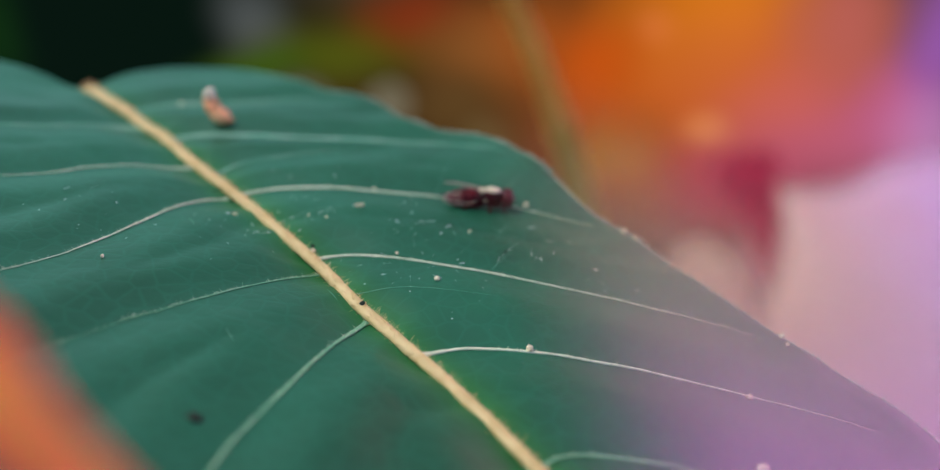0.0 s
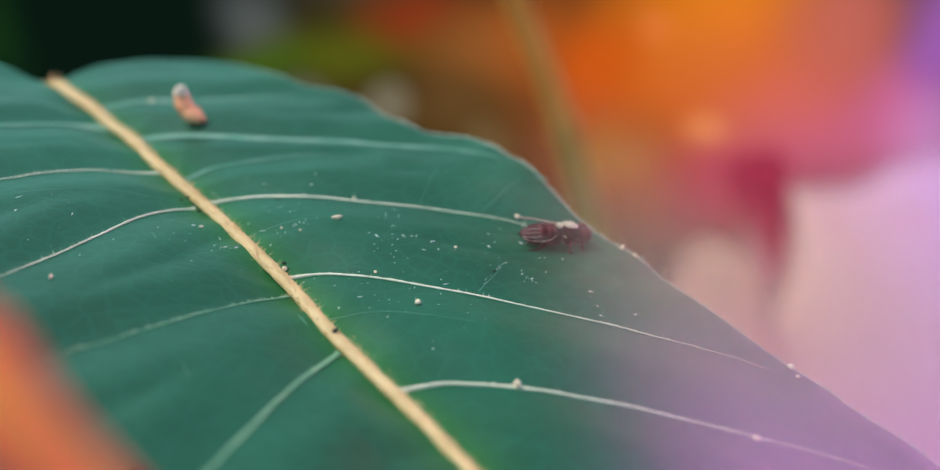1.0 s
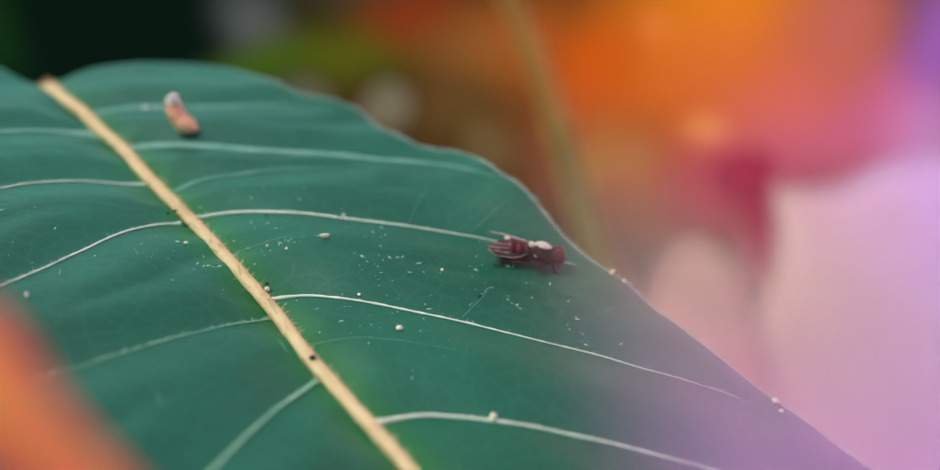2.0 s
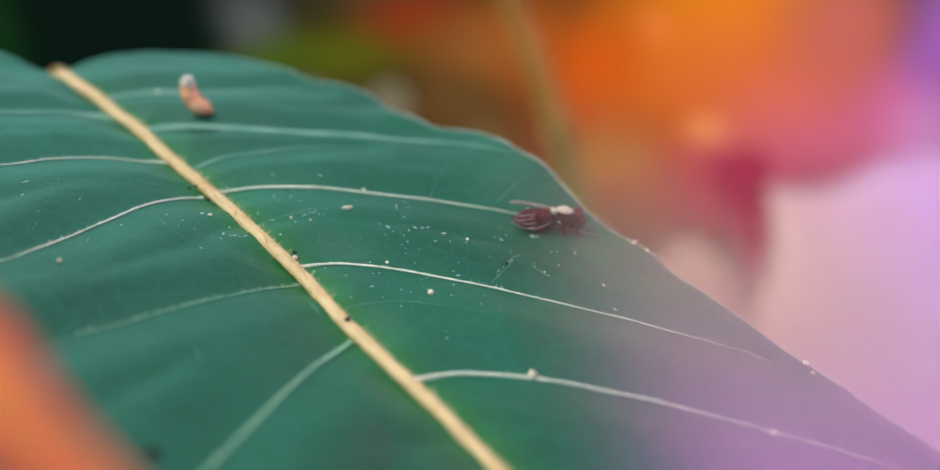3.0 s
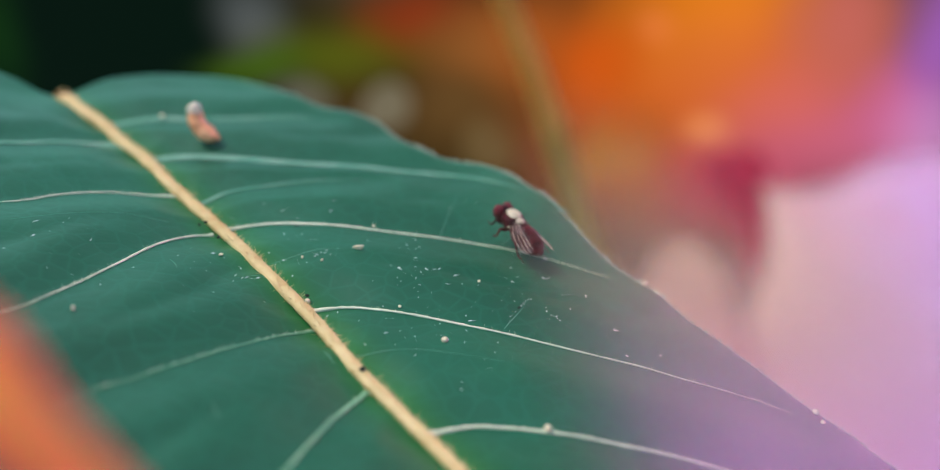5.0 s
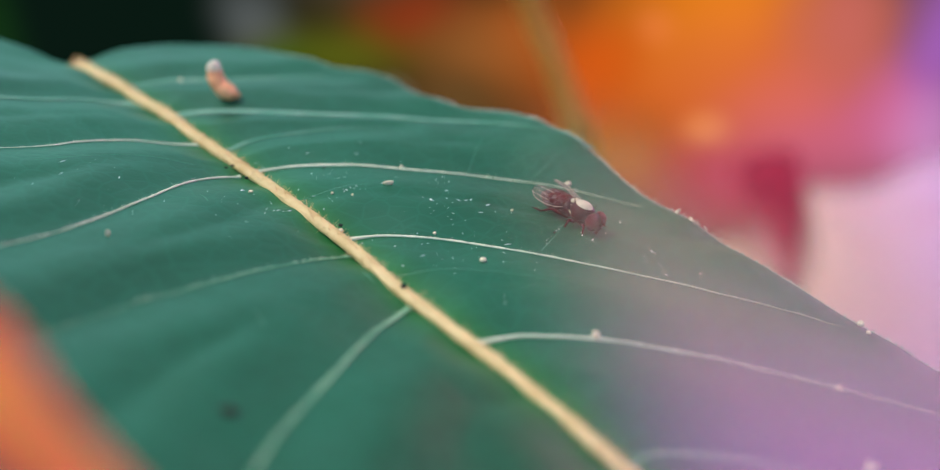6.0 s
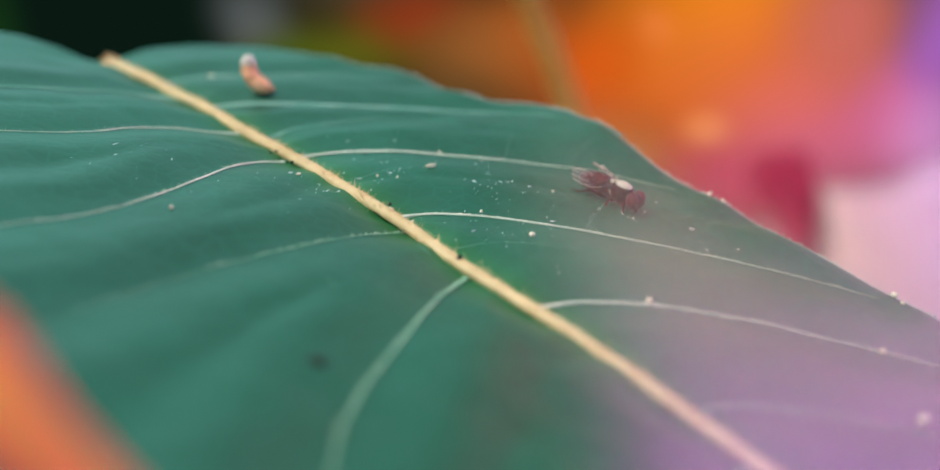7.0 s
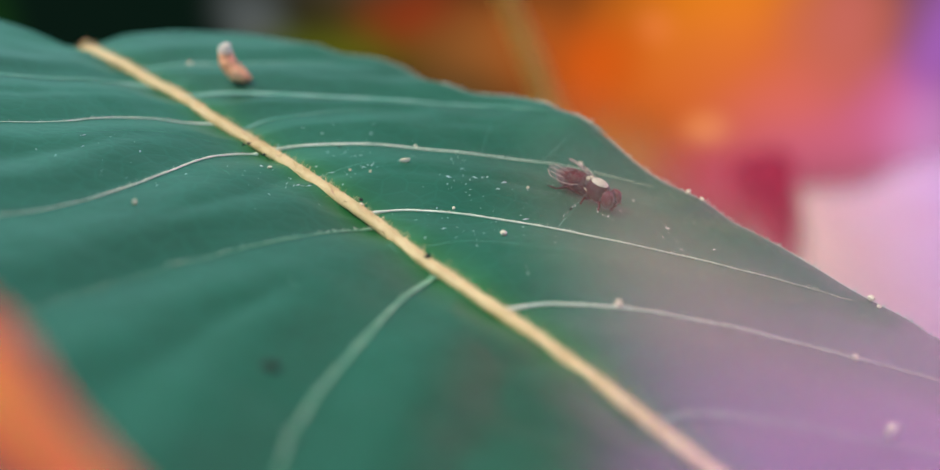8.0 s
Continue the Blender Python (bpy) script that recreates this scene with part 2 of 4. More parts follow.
LEFT_VEINS = [
    ("side_vein", [(-28.68, 22.42), (-30.80, 22.07), (-33.43, 19.98), (-36.13, 17.34), (-42.00, 14.20), (-49.80, 11.50)], 0.46, "g"),
    ("side_vein", [(-22.78, 14.03), (-25.95, 12.55), (-28.50, 10.97), (-30.36, 9.01), (-32.17, 7.17), (-38.20, 3.50), (-45.90, 0.00)], 0.145, "p"),
    ("side_vein", [(-18.98, 8.42), (-20.25, 7.53), (-21.74, 5.32), (-22.90, 2.42), (-23.96, -0.37), (-25.08, -2.65), (-26.15, -4.72), (-26.99, -6.21), (-30.30, -10.50), (-36.30, -17.60)], 0.16, "p"),
    ("side_vein", [(-10.3, -2.2), (-10.99, -2.64), (-12.29, -3.77), (-14.07, -5.76), (-15.75, -7.70), (-17.30, -9.62), (-18.85, -11.27), (-20.09, -12.51), (-20.81, -13.28), (-24.20, -18.20), (-29.20, -27.80)], 0.15, "m"),
    ("side_vein", [(-6.70, -8.00), (-7.81, -10.43), (-9.12, -14.06), (-10.27, -17.77), (-11.28, -20.81), (-12.10, -23.15), (-12.69, -25.43), (-13.13, -27.58), (-13.26, -29.66), (-13.40, -36.20), (-13.50, -44.50)], 0.22, "m"),
    ("side_vein", [(5.08, -24.79), (3.30, -26.83), (1.79, -28.95), (0.65, -30.45), (-0.95, -34.40), (-1.90, -42.70)], 0.2, "m"),
]
VEINLETS = [
    [(-14.89, 4.4), (-11.56, 6.56), (-9.65, 6.85)],
    [(-8.25, -5.28), (-4.52, -4.2), (1.51, -4.53)],
    [(-2.7, 10.88), (-1.99, 14), (-1.19, 16.93)],
    [(1.9, 10.54), (3.6, 12.68), (4.99, 14.16)],
    [(1.71, -0.28), (3.01, 2.06), (3.61, 3.63)],
    [(-22.17, 8.53), (-26.22, 7.18), (-31.22, 3.47)],
]
MIDLINE = spline(MID, 240)
VEIN_LINES = [spline(v[1], 60) for v in RIGHT_VEINS + LEFT_VEINS]


def away(x, y, line):
    """The plan distance of every point from a polyline."""
    d = np.full(np.shape(x), 1e9)
    for (ax, ay), (bx, by) in zip(line[:-1], line[1:]):
        dx, dy = bx - ax, by - ay
        k = np.clip(((x - ax) * dx + (y - ay) * dy) / (dx * dx + dy * dy + 1e-12), 0, 1)
        d = np.minimum(d, np.hypot(x - ax - k * dx, y - ay - k * dy))
    return d


def height(x, y):
    """The blade's height: a gentle saddle, folded at the midrib, quilted between the side veins."""
    x, y = np.asarray(x, float), np.asarray(y, float)
    a, b = x / 30, y / 30
    z = -1.426 - 4.879 * a + 3.062 * b - 1.017 * a * a + 2.872 * a * b + 0.910 * b * b
    z = z - 1.398 * a ** 3 - 0.097 * a * a * b + 0.306 * a * b * b - 0.123 * b ** 3
    # the margin rises to a hump beside a shallow notch
    z = z + 1.85 * np.exp(-((x - 6.5) / 6.0) ** 2 - ((y - 18.5) / 6.5) ** 2) - 0.45 * np.exp(-((x + 8) / 6.0) ** 2 - ((y - 31) / 4.5) ** 2)
    d = away(x, y, MIDLINE[::4])
    z = z - 0.50 * np.exp(-(d / 4.0) ** 2) + 0.38 * np.exp(-((d - 10) / 6.0) ** 2)
    near = np.full(np.shape(x), 1e9)
    for line in VEIN_LINES:
        near = np.minimum(near, away(x, y, line[::3]))
    z = z - 0.08 * np.exp(-(near / 1.1) ** 2) + 0.40 * np.exp(-((near - 4.2) / 2.4) ** 2)
    return z + 0.05 * np.sin(x * 0.9 + 1.3 * np.sin(y * 0.5)) * np.sin(y * 0.75)


def on_leaf(x, y, lift=0.0):
    return Vector((x, y, float(height(np.array([x]), np.array([y]))[0]) + lift)) * MM


# ---------------------------------------------------------------- setting
ground = tagged(new("ground", mesh_of("ground", [(-40, -40, 0), (40, -40, 0), (40, 40, 0), (-40, 40, 0)], [(0, 1, 2, 3)],
    noisy("soil", (0.03, 0.02, 0.012), (0.09, 0.06, 0.035), 14, 0.9, 0.2, 0.6, 60))), label="dark bare garden soil far below the leaf", category="ground", kind="structure")
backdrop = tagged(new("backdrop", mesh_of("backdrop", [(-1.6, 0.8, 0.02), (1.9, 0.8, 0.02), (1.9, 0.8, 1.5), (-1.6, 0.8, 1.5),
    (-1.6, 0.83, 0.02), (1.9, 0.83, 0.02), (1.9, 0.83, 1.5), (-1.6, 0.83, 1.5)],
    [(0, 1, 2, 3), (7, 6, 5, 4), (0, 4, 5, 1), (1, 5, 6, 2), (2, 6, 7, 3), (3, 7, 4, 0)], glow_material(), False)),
    label="self-lit soft blur of orange, pink and lilac over dark undergrowth", category="backdrop", kind="structure")


def petal_material(name, low, high, through=0.6, gauzy=0.0, sheer=0.0):
    """Thin petal tissue that lets the light through."""
    m = noisy(name, low, high, 40, 0.5, 0.3, 0.2, 200)
    n, l = m.node_tree.nodes, m.node_tree.links
    p = n["Principled BSDF"]
    tr, mx = n.new("ShaderNodeBsdfTranslucent"), n.new("ShaderNodeMixShader")
    l.new(p.inputs["Base Color"].links[0].from_socket, tr.inputs["Color"])
    mx.inputs["Fac"].default_value = through
    l.new(p.outputs["BSDF"], mx.inputs[1])
    l.new(tr.outputs["BSDF"], mx.inputs[2])
    l.new(mx.outputs["Shader"], n["Material Output"].inputs["Surface"])
    if gauzy:
        # fades to clear at the petal's rim, standing in for stronger lens blur
        at, fade, clear, last = n.new("ShaderNodeAttribute"), n.new("ShaderNodeMapRange"), n.new("ShaderNodeBsdfTransparent"), n.new("ShaderNodeMixShader")
        at.attribute_name = "toward_edge"
        fade.interpolation_type = "SMOOTHSTEP"
        fade.inputs["From Min"].default_value, fade.inputs["From Max"].default_value = 1.0 - gauzy, 1.0
        fade.inputs["To Min"].default_value = sheer
        l.new(at.outputs["Fac"], fade.inputs["Value"])
        l.new(fade.outputs["Result"], last.inputs["Fac"])
        l.new(mx.outputs["Shader"], last.inputs[1])
        l.new(clear.outputs["BSDF"], last.inputs[2])
        l.new(last.outputs["Shader"], n["Material Output"].inputs["Surface"])
    return m


PETAL_PALE = petal_material("petal_pale", (0.96, 0.62, 0.88), (0.98, 0.67, 0.98), 0.45, 0.25)
# the pale petal runs from a peach base to lilac
pn, pl = PETAL_PALE.node_tree.nodes, PETAL_PALE.node_tree.links
along, spread, blend = pn.new("ShaderNodeSeparateXYZ"), pn.new("ShaderNodeMapRange"), pn.new("ShaderNodeMix")
pl.new(pn.new("ShaderNodeTexCoord").outputs["Object"], along.inputs["Vector"])
pl.new(along.outputs["X"], spread.inputs["Value"])
spread.inputs["From Min"].default_value, spread.inputs["From Max"].default_value = 0.148, 0.245
blend.data_type = "RGBA"
pl.new(spread.outputs["Result"], blend.inputs["Factor"])
blend.inputs["A"].default_value = (0.98, 0.67, 0.51, 1)
tinted = [k.to_socket for k in pl if k.to_socket.name in ("Base Color", "Color") and k.to_node.type in ("BSDF_PRINCIPLED", "BSDF_TRANSLUCENT")]
pl.new(tinted[0].links[0].from_socket, blend.inputs["B"])
for socket in tinted:
    pl.new(blend.outputs["Result"], socket)
PETAL_PEACH = petal_material("petal_peach", (0.97, 0.60, 0.42), (0.98, 0.70, 0.52), gauzy=0.32)
PETAL_RED = petal_material("petal_magenta", (0.66, 0.05, 0.12), (0.76, 0.08, 0.16), gauzy=0.4)
STALK = petal_material("stalk_olive", (0.84, 0.50, 0.09), (0.94, 0.62, 0.14), 0.35)
GREEN_STEM = noisy("stem_green", (0.05, 0.12, 0.03), (0.10, 0.18, 0.05), 80, 0.6, 0.3, 0.3, 400)


def petal_mesh(outline, thick, bulge, material):
    """A thick cupped petal inside a ring of points of one slanting plane."""
    c = spline(outline + outline[:1], 49)[:-1]
    mid = c.mean(0)
    up = np.cross(c[0] - mid, c[12] - mid)
    up = up / np.linalg.norm(up) * (1 if up[2] > 0 else -1)
    rings, m = 9, len(c)
    verts, faces, edge = [], [], []
    for side in (1, -1):
        for k in range(rings):
            f = k / (rings - 1)
            for p in c:
                edge.append(f)
                verts.append(mid + (p - mid) * f + up * (side * thick * (1 - f ** 4) + bulge * (1 - f * f)))
    for side in range(2):
        for k in range(rings - 1):
            for j in range(m):
                a, b = side * rings * m + k * m + j, side * rings * m + k * m + (j + 1) % m
                q = (a, b, b + m, a + m)
                faces.append(q if side else q[::-1])
    me = mesh_of("petal", verts, faces, material)
    me.attributes.new("toward_edge", "FLOAT", "POINT").data.foreach_set("value", edge)
    return me


def stem_to_ground(name, points, r0, r1, material, parent):
    c = spline(points, 40)
    return part(name, mesh_of(name, *tube(c, np.linspace(r0, r1, 40), 10), material), None, parent)


def build_blossom():
    flower = new("pink_blossom")
    part("petal", petal_mesh([(0.1605, 0.4725, 0.4301), (0.1978, 0.4732, 0.4306), (0.2435, 0.4869, 0.4420), (0.3130, 0.4796, 0.4359), (0.3114, 0.3896, 0.3609), (0.2559, 0.3136, 0.2977), (0.1729, 0.3049, 0.2904), (0.1111, 0.3365, 0.3167), (0.0864, 0.3839, 0.3562), (0.1179, 0.3929, 0.3637), (0.1544, 0.4354, 0.3991)], 0.0012, 0.008, PETAL_PALE), None, flower)
    part("petal", petal_mesh([(0.0856, 0.4084, 0.3967), (0.0976, 0.4273, 0.4125), (0.1146, 0.4331, 0.4172), (0.1290, 0.4259, 0.4112), (0.1375, 0.4087, 0.3970), (0.1440, 0.3688, 0.3637), (0.1500, 0.3130, 0.3172), (0.0822, 0.3143, 0.3183), (0.0810, 0.3655, 0.3609)], 0.0012, 0.006, PETAL_PEACH), None, flower, "pale peach rounded petal")
    part("petal", petal_mesh([(0.1686, 0.6331, 0.3912), (0.2086, 0.6360, 0.3937), (0.2126, 0.6029, 0.3662), (0.2001, 0.5685, 0.3375), (0.1857, 0.5393, 0.3131), (0.1818, 0.5656, 0.3350), (0.1725, 0.5932, 0.3579), (0.1597, 0.6149, 0.3760)], 0.0012, 0.005, PETAL_RED), None, flower, "drooping magenta petal")
    x, y, z = (0.2626, 0.3715, 0.3392)
    stem_to_ground("stem", [(x, y, z), (x + 0.02, y + 0.02, z * 0.6), (x + 0.03, y + 0.03, 0.0)], 0.004, 0.006, GREEN_STEM, flower)
    return tagged(flower, label="out of focus pink blossom with pale and magenta petals", category="flower")


def build_stalk():
    stalk = new("dry_stalk")
    x, y, z = (0.0885, 0.4200, 0.3343)
    stem_to_ground("upper_stem", [(0.0058, 0.4200, 0.5804), (0.0200, 0.4200, 0.5382), (0.0324, 0.4200, 0.5074), (0.0395, 0.4200, 0.4869), (0.0436, 0.4200, 0.4749)], 0.0044, 0.0056, STALK, stalk)
    stem_to_ground("lower_stem", [(0.0422, 0.4200, 0.4792), (0.0506, 0.4200, 0.4503), (0.0602, 0.4200, 0.4182), (0.0760, 0.4200, 0.3740), (x, y, z), (x + 0.03, y, z * 0.6), (x + 0.05, y, 0.0)], 0.0057, 0.0075, petal_material("stalk_green", (0.52, 0.42, 0.05), (0.64, 0.52, 0.09), 0.35), stalk)
    bm = bmesh.new()
    ball(bm, Vector((0.0428, 0.4200, 0.4771)), (0.0059, 0.0058, 0.008), (0, 18, 0))
    part("node", bm, STALK, stalk, "swollen joint of the stalk")
    return tagged(stalk, label="olive brown dry plant stalk rising behind the leaf", category="plant stalk")


BLOSSOM, STALK_THING = build_blossom(), build_stalk()


def build_orange_streak():
    # orange light leak added as a solid strip, placed to fit the camera's view
    grass = new("orange_streak")
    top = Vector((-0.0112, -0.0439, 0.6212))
    # made-up run out of view, down to the ground
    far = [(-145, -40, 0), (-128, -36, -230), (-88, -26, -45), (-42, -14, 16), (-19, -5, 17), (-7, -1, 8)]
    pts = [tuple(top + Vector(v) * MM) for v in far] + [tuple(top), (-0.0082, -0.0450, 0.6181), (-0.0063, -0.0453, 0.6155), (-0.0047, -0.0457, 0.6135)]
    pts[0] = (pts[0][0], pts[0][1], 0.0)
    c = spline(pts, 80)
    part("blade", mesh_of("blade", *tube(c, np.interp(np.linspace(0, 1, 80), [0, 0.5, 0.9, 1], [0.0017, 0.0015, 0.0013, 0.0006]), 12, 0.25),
        petal_material("streak_orange", (0.98, 0.11, 0.06), (0.99, 0.16, 0.08), 0.10)), None, grass)
    part("streak_core", mesh_of("streak_core", *tube(c + np.array([0, 0, 0.00018]), np.full(80, 0.00078), 8, 0.35), petal_material("core_orange", (0.99, 0.44, 0.05), (0.99, 0.52, 0.08), 0.18)), None, grass, "yellow orange core of the streak")
    return tagged(grass, label="added bright orange streak close to the lens, for a light leak", category="grass blade")


STREAK_THING = build_orange_streak()


def build_violet_veil():
    """Added veil before the lens for a violet light leak, salmon towards its top."""
    flower = new("violet_veil")
    tissue = petal_material("veil_violet", (0.90, 0.30, 0.88), (0.95, 0.36, 0.92), 0.45, 0.88, 0.68)
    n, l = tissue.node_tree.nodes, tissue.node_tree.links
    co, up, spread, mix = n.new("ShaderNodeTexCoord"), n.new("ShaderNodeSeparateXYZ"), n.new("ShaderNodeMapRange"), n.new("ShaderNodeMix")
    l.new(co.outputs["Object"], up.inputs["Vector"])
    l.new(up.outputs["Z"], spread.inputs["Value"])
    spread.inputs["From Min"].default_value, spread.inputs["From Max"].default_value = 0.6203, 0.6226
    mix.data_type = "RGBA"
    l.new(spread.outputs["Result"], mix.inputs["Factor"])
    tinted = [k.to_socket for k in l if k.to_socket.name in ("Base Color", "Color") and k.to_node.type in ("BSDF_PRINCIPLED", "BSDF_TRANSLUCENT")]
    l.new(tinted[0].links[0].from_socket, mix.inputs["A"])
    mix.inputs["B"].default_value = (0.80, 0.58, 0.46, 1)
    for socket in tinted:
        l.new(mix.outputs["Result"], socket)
    # outline placed to fit the lower right of the camera's view
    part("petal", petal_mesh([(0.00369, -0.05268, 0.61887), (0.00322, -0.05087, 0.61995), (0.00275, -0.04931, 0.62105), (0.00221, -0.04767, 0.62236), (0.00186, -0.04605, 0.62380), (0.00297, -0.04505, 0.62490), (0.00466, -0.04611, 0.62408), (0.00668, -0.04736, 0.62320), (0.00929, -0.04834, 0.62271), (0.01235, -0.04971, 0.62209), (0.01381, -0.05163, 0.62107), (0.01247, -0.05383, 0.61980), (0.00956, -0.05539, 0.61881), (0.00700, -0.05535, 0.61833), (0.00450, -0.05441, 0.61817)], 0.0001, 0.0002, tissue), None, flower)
    # made-up stem, only carries the veil down to the ground
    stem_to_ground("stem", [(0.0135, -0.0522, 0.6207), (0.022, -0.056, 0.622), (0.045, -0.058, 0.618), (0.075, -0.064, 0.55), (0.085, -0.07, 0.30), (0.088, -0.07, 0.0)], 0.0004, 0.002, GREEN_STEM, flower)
    return tagged(flower, label="added sheer violet veil close before the lens, for a light leak", category="petal")


build_violet_veil()


# ---------------------------------------------------------------- leaf
def build_leaf():
    leaf = new("leaf")
    rows, cols = 260, 130
    mid, right, left = spline(MID, rows), spline(RIGHT, rows), spline(LEFT, rows)
    w = np.linspace(-1, 1, 2 * cols + 1)
    frac = np.abs(w)[None, :, None]
    edge = np.where((w > 0)[None, :, None], right[:, None, :], left[:, None, :])
    plan = mid[:, None, :] * (1 - frac) + edge * frac
    z = height(plan[..., 0], plan[..., 1])
    # the rim curls a little
    z = z - 0.25 * np.clip((np.abs(w) - 0.93) / 0.07, 0, 1)[None, :] ** 2
    top = np.dstack([plan, z]) * MM
    n = 2 * cols + 1
    low = top.copy()
    low[..., 2] -= 0.10 * MM
    verts = np.vstack([top.reshape(-1, 3), low.reshape(-1, 3)])
    k = rows * n
    faces = []
    for i in range(rows - 1):
        for j in range(n - 1):
            a = i * n + j
            faces.append((a, a + n, a + n + 1, a + 1))
            faces.append((k + a, k + a + 1, k + a + n + 1, k + a + n))
    for i in range(rows - 1):
        for a, b in ((i * n, (i + 1) * n), ((i + 1) * n + n - 1, i * n + n - 1)):
            faces.append((a, k + a, k + b, b))
    for j in range(n - 1):
        for a, b in ((j + 1, j), ((rows - 1) * n + j, (rows - 1) * n + j + 1)):
            faces.append((a, k + a, k + b, b))
    blade = mesh_of("blade", verts, faces, LEAF)
    # yellow-green glow beside the midrib put into the colour, stronger on its right
    near = (np.where(w > 0, 0.85, 0.45)[None, :] * np.exp(-(np.linalg.norm(plan - mid[:, None, :], axis=2) / 1.6) ** 1.5)).reshape(-1)
    blade.attributes.new("near_rib", "FLOAT", "POINT").data.foreach_set("value", np.concatenate([near, near]).astype(np.float32))
    part("blade", blade, None, leaf)

    line = spline(MID, 300)
    zz = height(line[:, 0], line[:, 1])
    zz = np.convolve(np.pad(zz, 20, mode="edge"), np.ones(41) / 41, "valid")
    path = np.column_stack([line, zz + 0.18])
    path[:24, 2] -= 0.9 * ((24 - np.arange(24)) / 24) ** 2
    down = spline([path[0] + (-2.6, 3.2, -5.0), path[0] + (-1.5, 1.7, -1.7), path[0] + (-0.6, 0.6, -0.35), path[0]], 16)
    path = np.vstack([down[:-1], path]) * MM
    radii = np.interp(np.linspace(0, 1, 300), [0, 0.05, 0.15, 0.4, 0.8, 1.0], [0.78, 0.70, 0.56, 0.47, 0.42, 0.14]) * MM
    radii = np.concatenate([np.full(15, radii[0]), radii])
    wob = 1 + 0.05 * np.sin(np.arange(315) * 1.7) * np.sin(np.arange(315) * 0.45)
    part("midrib", mesh_of("midrib", *tube(path, radii * wob, 14, 0.8), RIB), None, leaf, "cream yellow hairy midrib")
    base = path[15] / MM
    c = spline([base + (-1.5, 1.7, -1.7), base + (-2.6, 3.2, -5.0), base + (-5, 7, -14), base + (-8, 12, -30), base + (-9, 15, -60)], 40) * MM
    part("petiole", mesh_of("petiole", *tube(c, np.linspace(0.97, 1.4, 40) * MM, 12), RIB), None, leaf, "cream leaf stalk bending down")
    for name, pts, r, tone in RIGHT_VEINS + LEFT_VEINS:
        c = spline(pts, 90)
        zz = height(c[:, 0], c[:, 1])
        path = np.column_stack([c, zz + 0.02]) * MM
        radii = np.interp(np.linspace(0, 1, 90), [0, 0.03, 0.11, 0.5, 1.0], [0.9 if tone == "g" else 2.3, 0.95 if tone == "g" else 1.35, 0.9, 0.68, 0.12]) * r * (2.3 if tone == "g" else 0.86) * MM
        if tone != "g":
            radii = radii * (1 + 0.22 * np.array([random.uniform(-1, 1) for _ in range(90)]))
        part(name, mesh_of(name, *tube(path, radii, 8, {"g": 0.07, "m": 0.22, "p": 0.7}[tone]), {"p": VEIN, "m": VEIN_MID, "g": VEIN_GREEN}[tone]), None, leaf)
    for pts in VEINLETS:
        c = spline(pts, 40)
        path = np.column_stack([c, height(c[:, 0], c[:, 1]) + 0.0]) * MM
        radii = np.interp(np.linspace(0, 1, 40), [0, 0.5, 1.0], [0.030, 0.024, 0.010]) * MM
        part("veinlet", mesh_of("veinlet", *tube(path, radii, 6, 0.7), VEIN_GREEN), None, leaf)
    # pale scuffs and short scratches in the cuticle
    for pts, r0 in (([(6.2, 15.4), (6.7, 14.8), (7.4, 14.0)], 0.16), ([(6.2, 14.2), (6.8, 14.6), (7.6, 14.9)], 0.12), ([(-9.6, -5.0), (-9.2, -5.6), (-8.8, -6.2)], 0.05), ([(-14.6, -13.2), (-14.2, -13.9), (-13.9, -14.5)], 0.035),
            ([(4.5, 2.5), (5.0, 2.0), (5.8, 1.4)], 0.022), ([(8.6, 4.5), (9.4, 4.2), (10.2, 4.2)], 0.04), ([(-20.5, 2.4), (-20.0, 1.7), (-19.7, 1.0)], 0.035), ([(-16.2, 1.8), (-15.0, 2.6), (-13.9, 2.5)], 0.05)):
        c = spline(pts, 16)
        path = np.column_stack([c, height(c[:, 0], c[:, 1]) + 0.012]) * MM
        part("scuff", mesh_of("scuff", *tube(path, np.interp(np.linspace(0, 1, 16), [0, 0.5, 1.0], [0.3, 1.0, 0.2]) * r0 * MM, 6, 0.16), VEIN_GREEN), None, leaf, "pale scuff in the leaf skin")
    def hairs(name, roots, length, girth, material, label, lean):
        """Short tapering hairs from rows of root point and direction, joined in one mesh."""
        verts, faces = [], []
        for p, d in roots:
            s = d.orthogonal().normalized() * girth * random.uniform(0.7, 1.2)
            q = d.cross(s).normalized() * s.length
            tip = p + (d + Vector([random.uniform(-lean, lean) for _ in range(3)])) * length * random.uniform(0.5, 1.3)
            k = len(verts)
            verts += [p + s, p - s * 0.5 + q * 0.87, p - s * 0.5 - q * 0.87, tip]
            faces += [(k, k + 1, k + 3), (k + 1, k + 2, k + 3), (k + 2, k, k + 3)]
        ob = part(name, mesh_of(name, verts, faces, material, False), None, leaf, label)
        tagged(ob, kind="stuff")

    line = spline(MID, 300)
    zz = np.convolve(np.pad(height(line[:, 0], line[:, 1]), 20, mode="edge"), np.ones(41) / 41, "valid") + 0.18
    roots = []
    for _ in range(1900):
        k = random.uniform(4, 250)
        i, f = int(k), k - int(k)
        p = Vector((*(line[i] * (1 - f) + line[i + 1] * f), zz[i] * (1 - f) + zz[i + 1] * f))
        t = Vector((*(line[i + 1] - line[i]), 0)).normalized()
        a = random.uniform(-0.2, math.pi + 0.2)
        d = t.cross(Vector((0, 0, 1))) * math.cos(a) + Vector((0, 0, 1)) * math.sin(a)
        r = np.interp(k / 299, [0, 0.1, 0.4, 0.8, 1.0], [0.78, 0.60, 0.47, 0.41, 0.14]) * 0.92
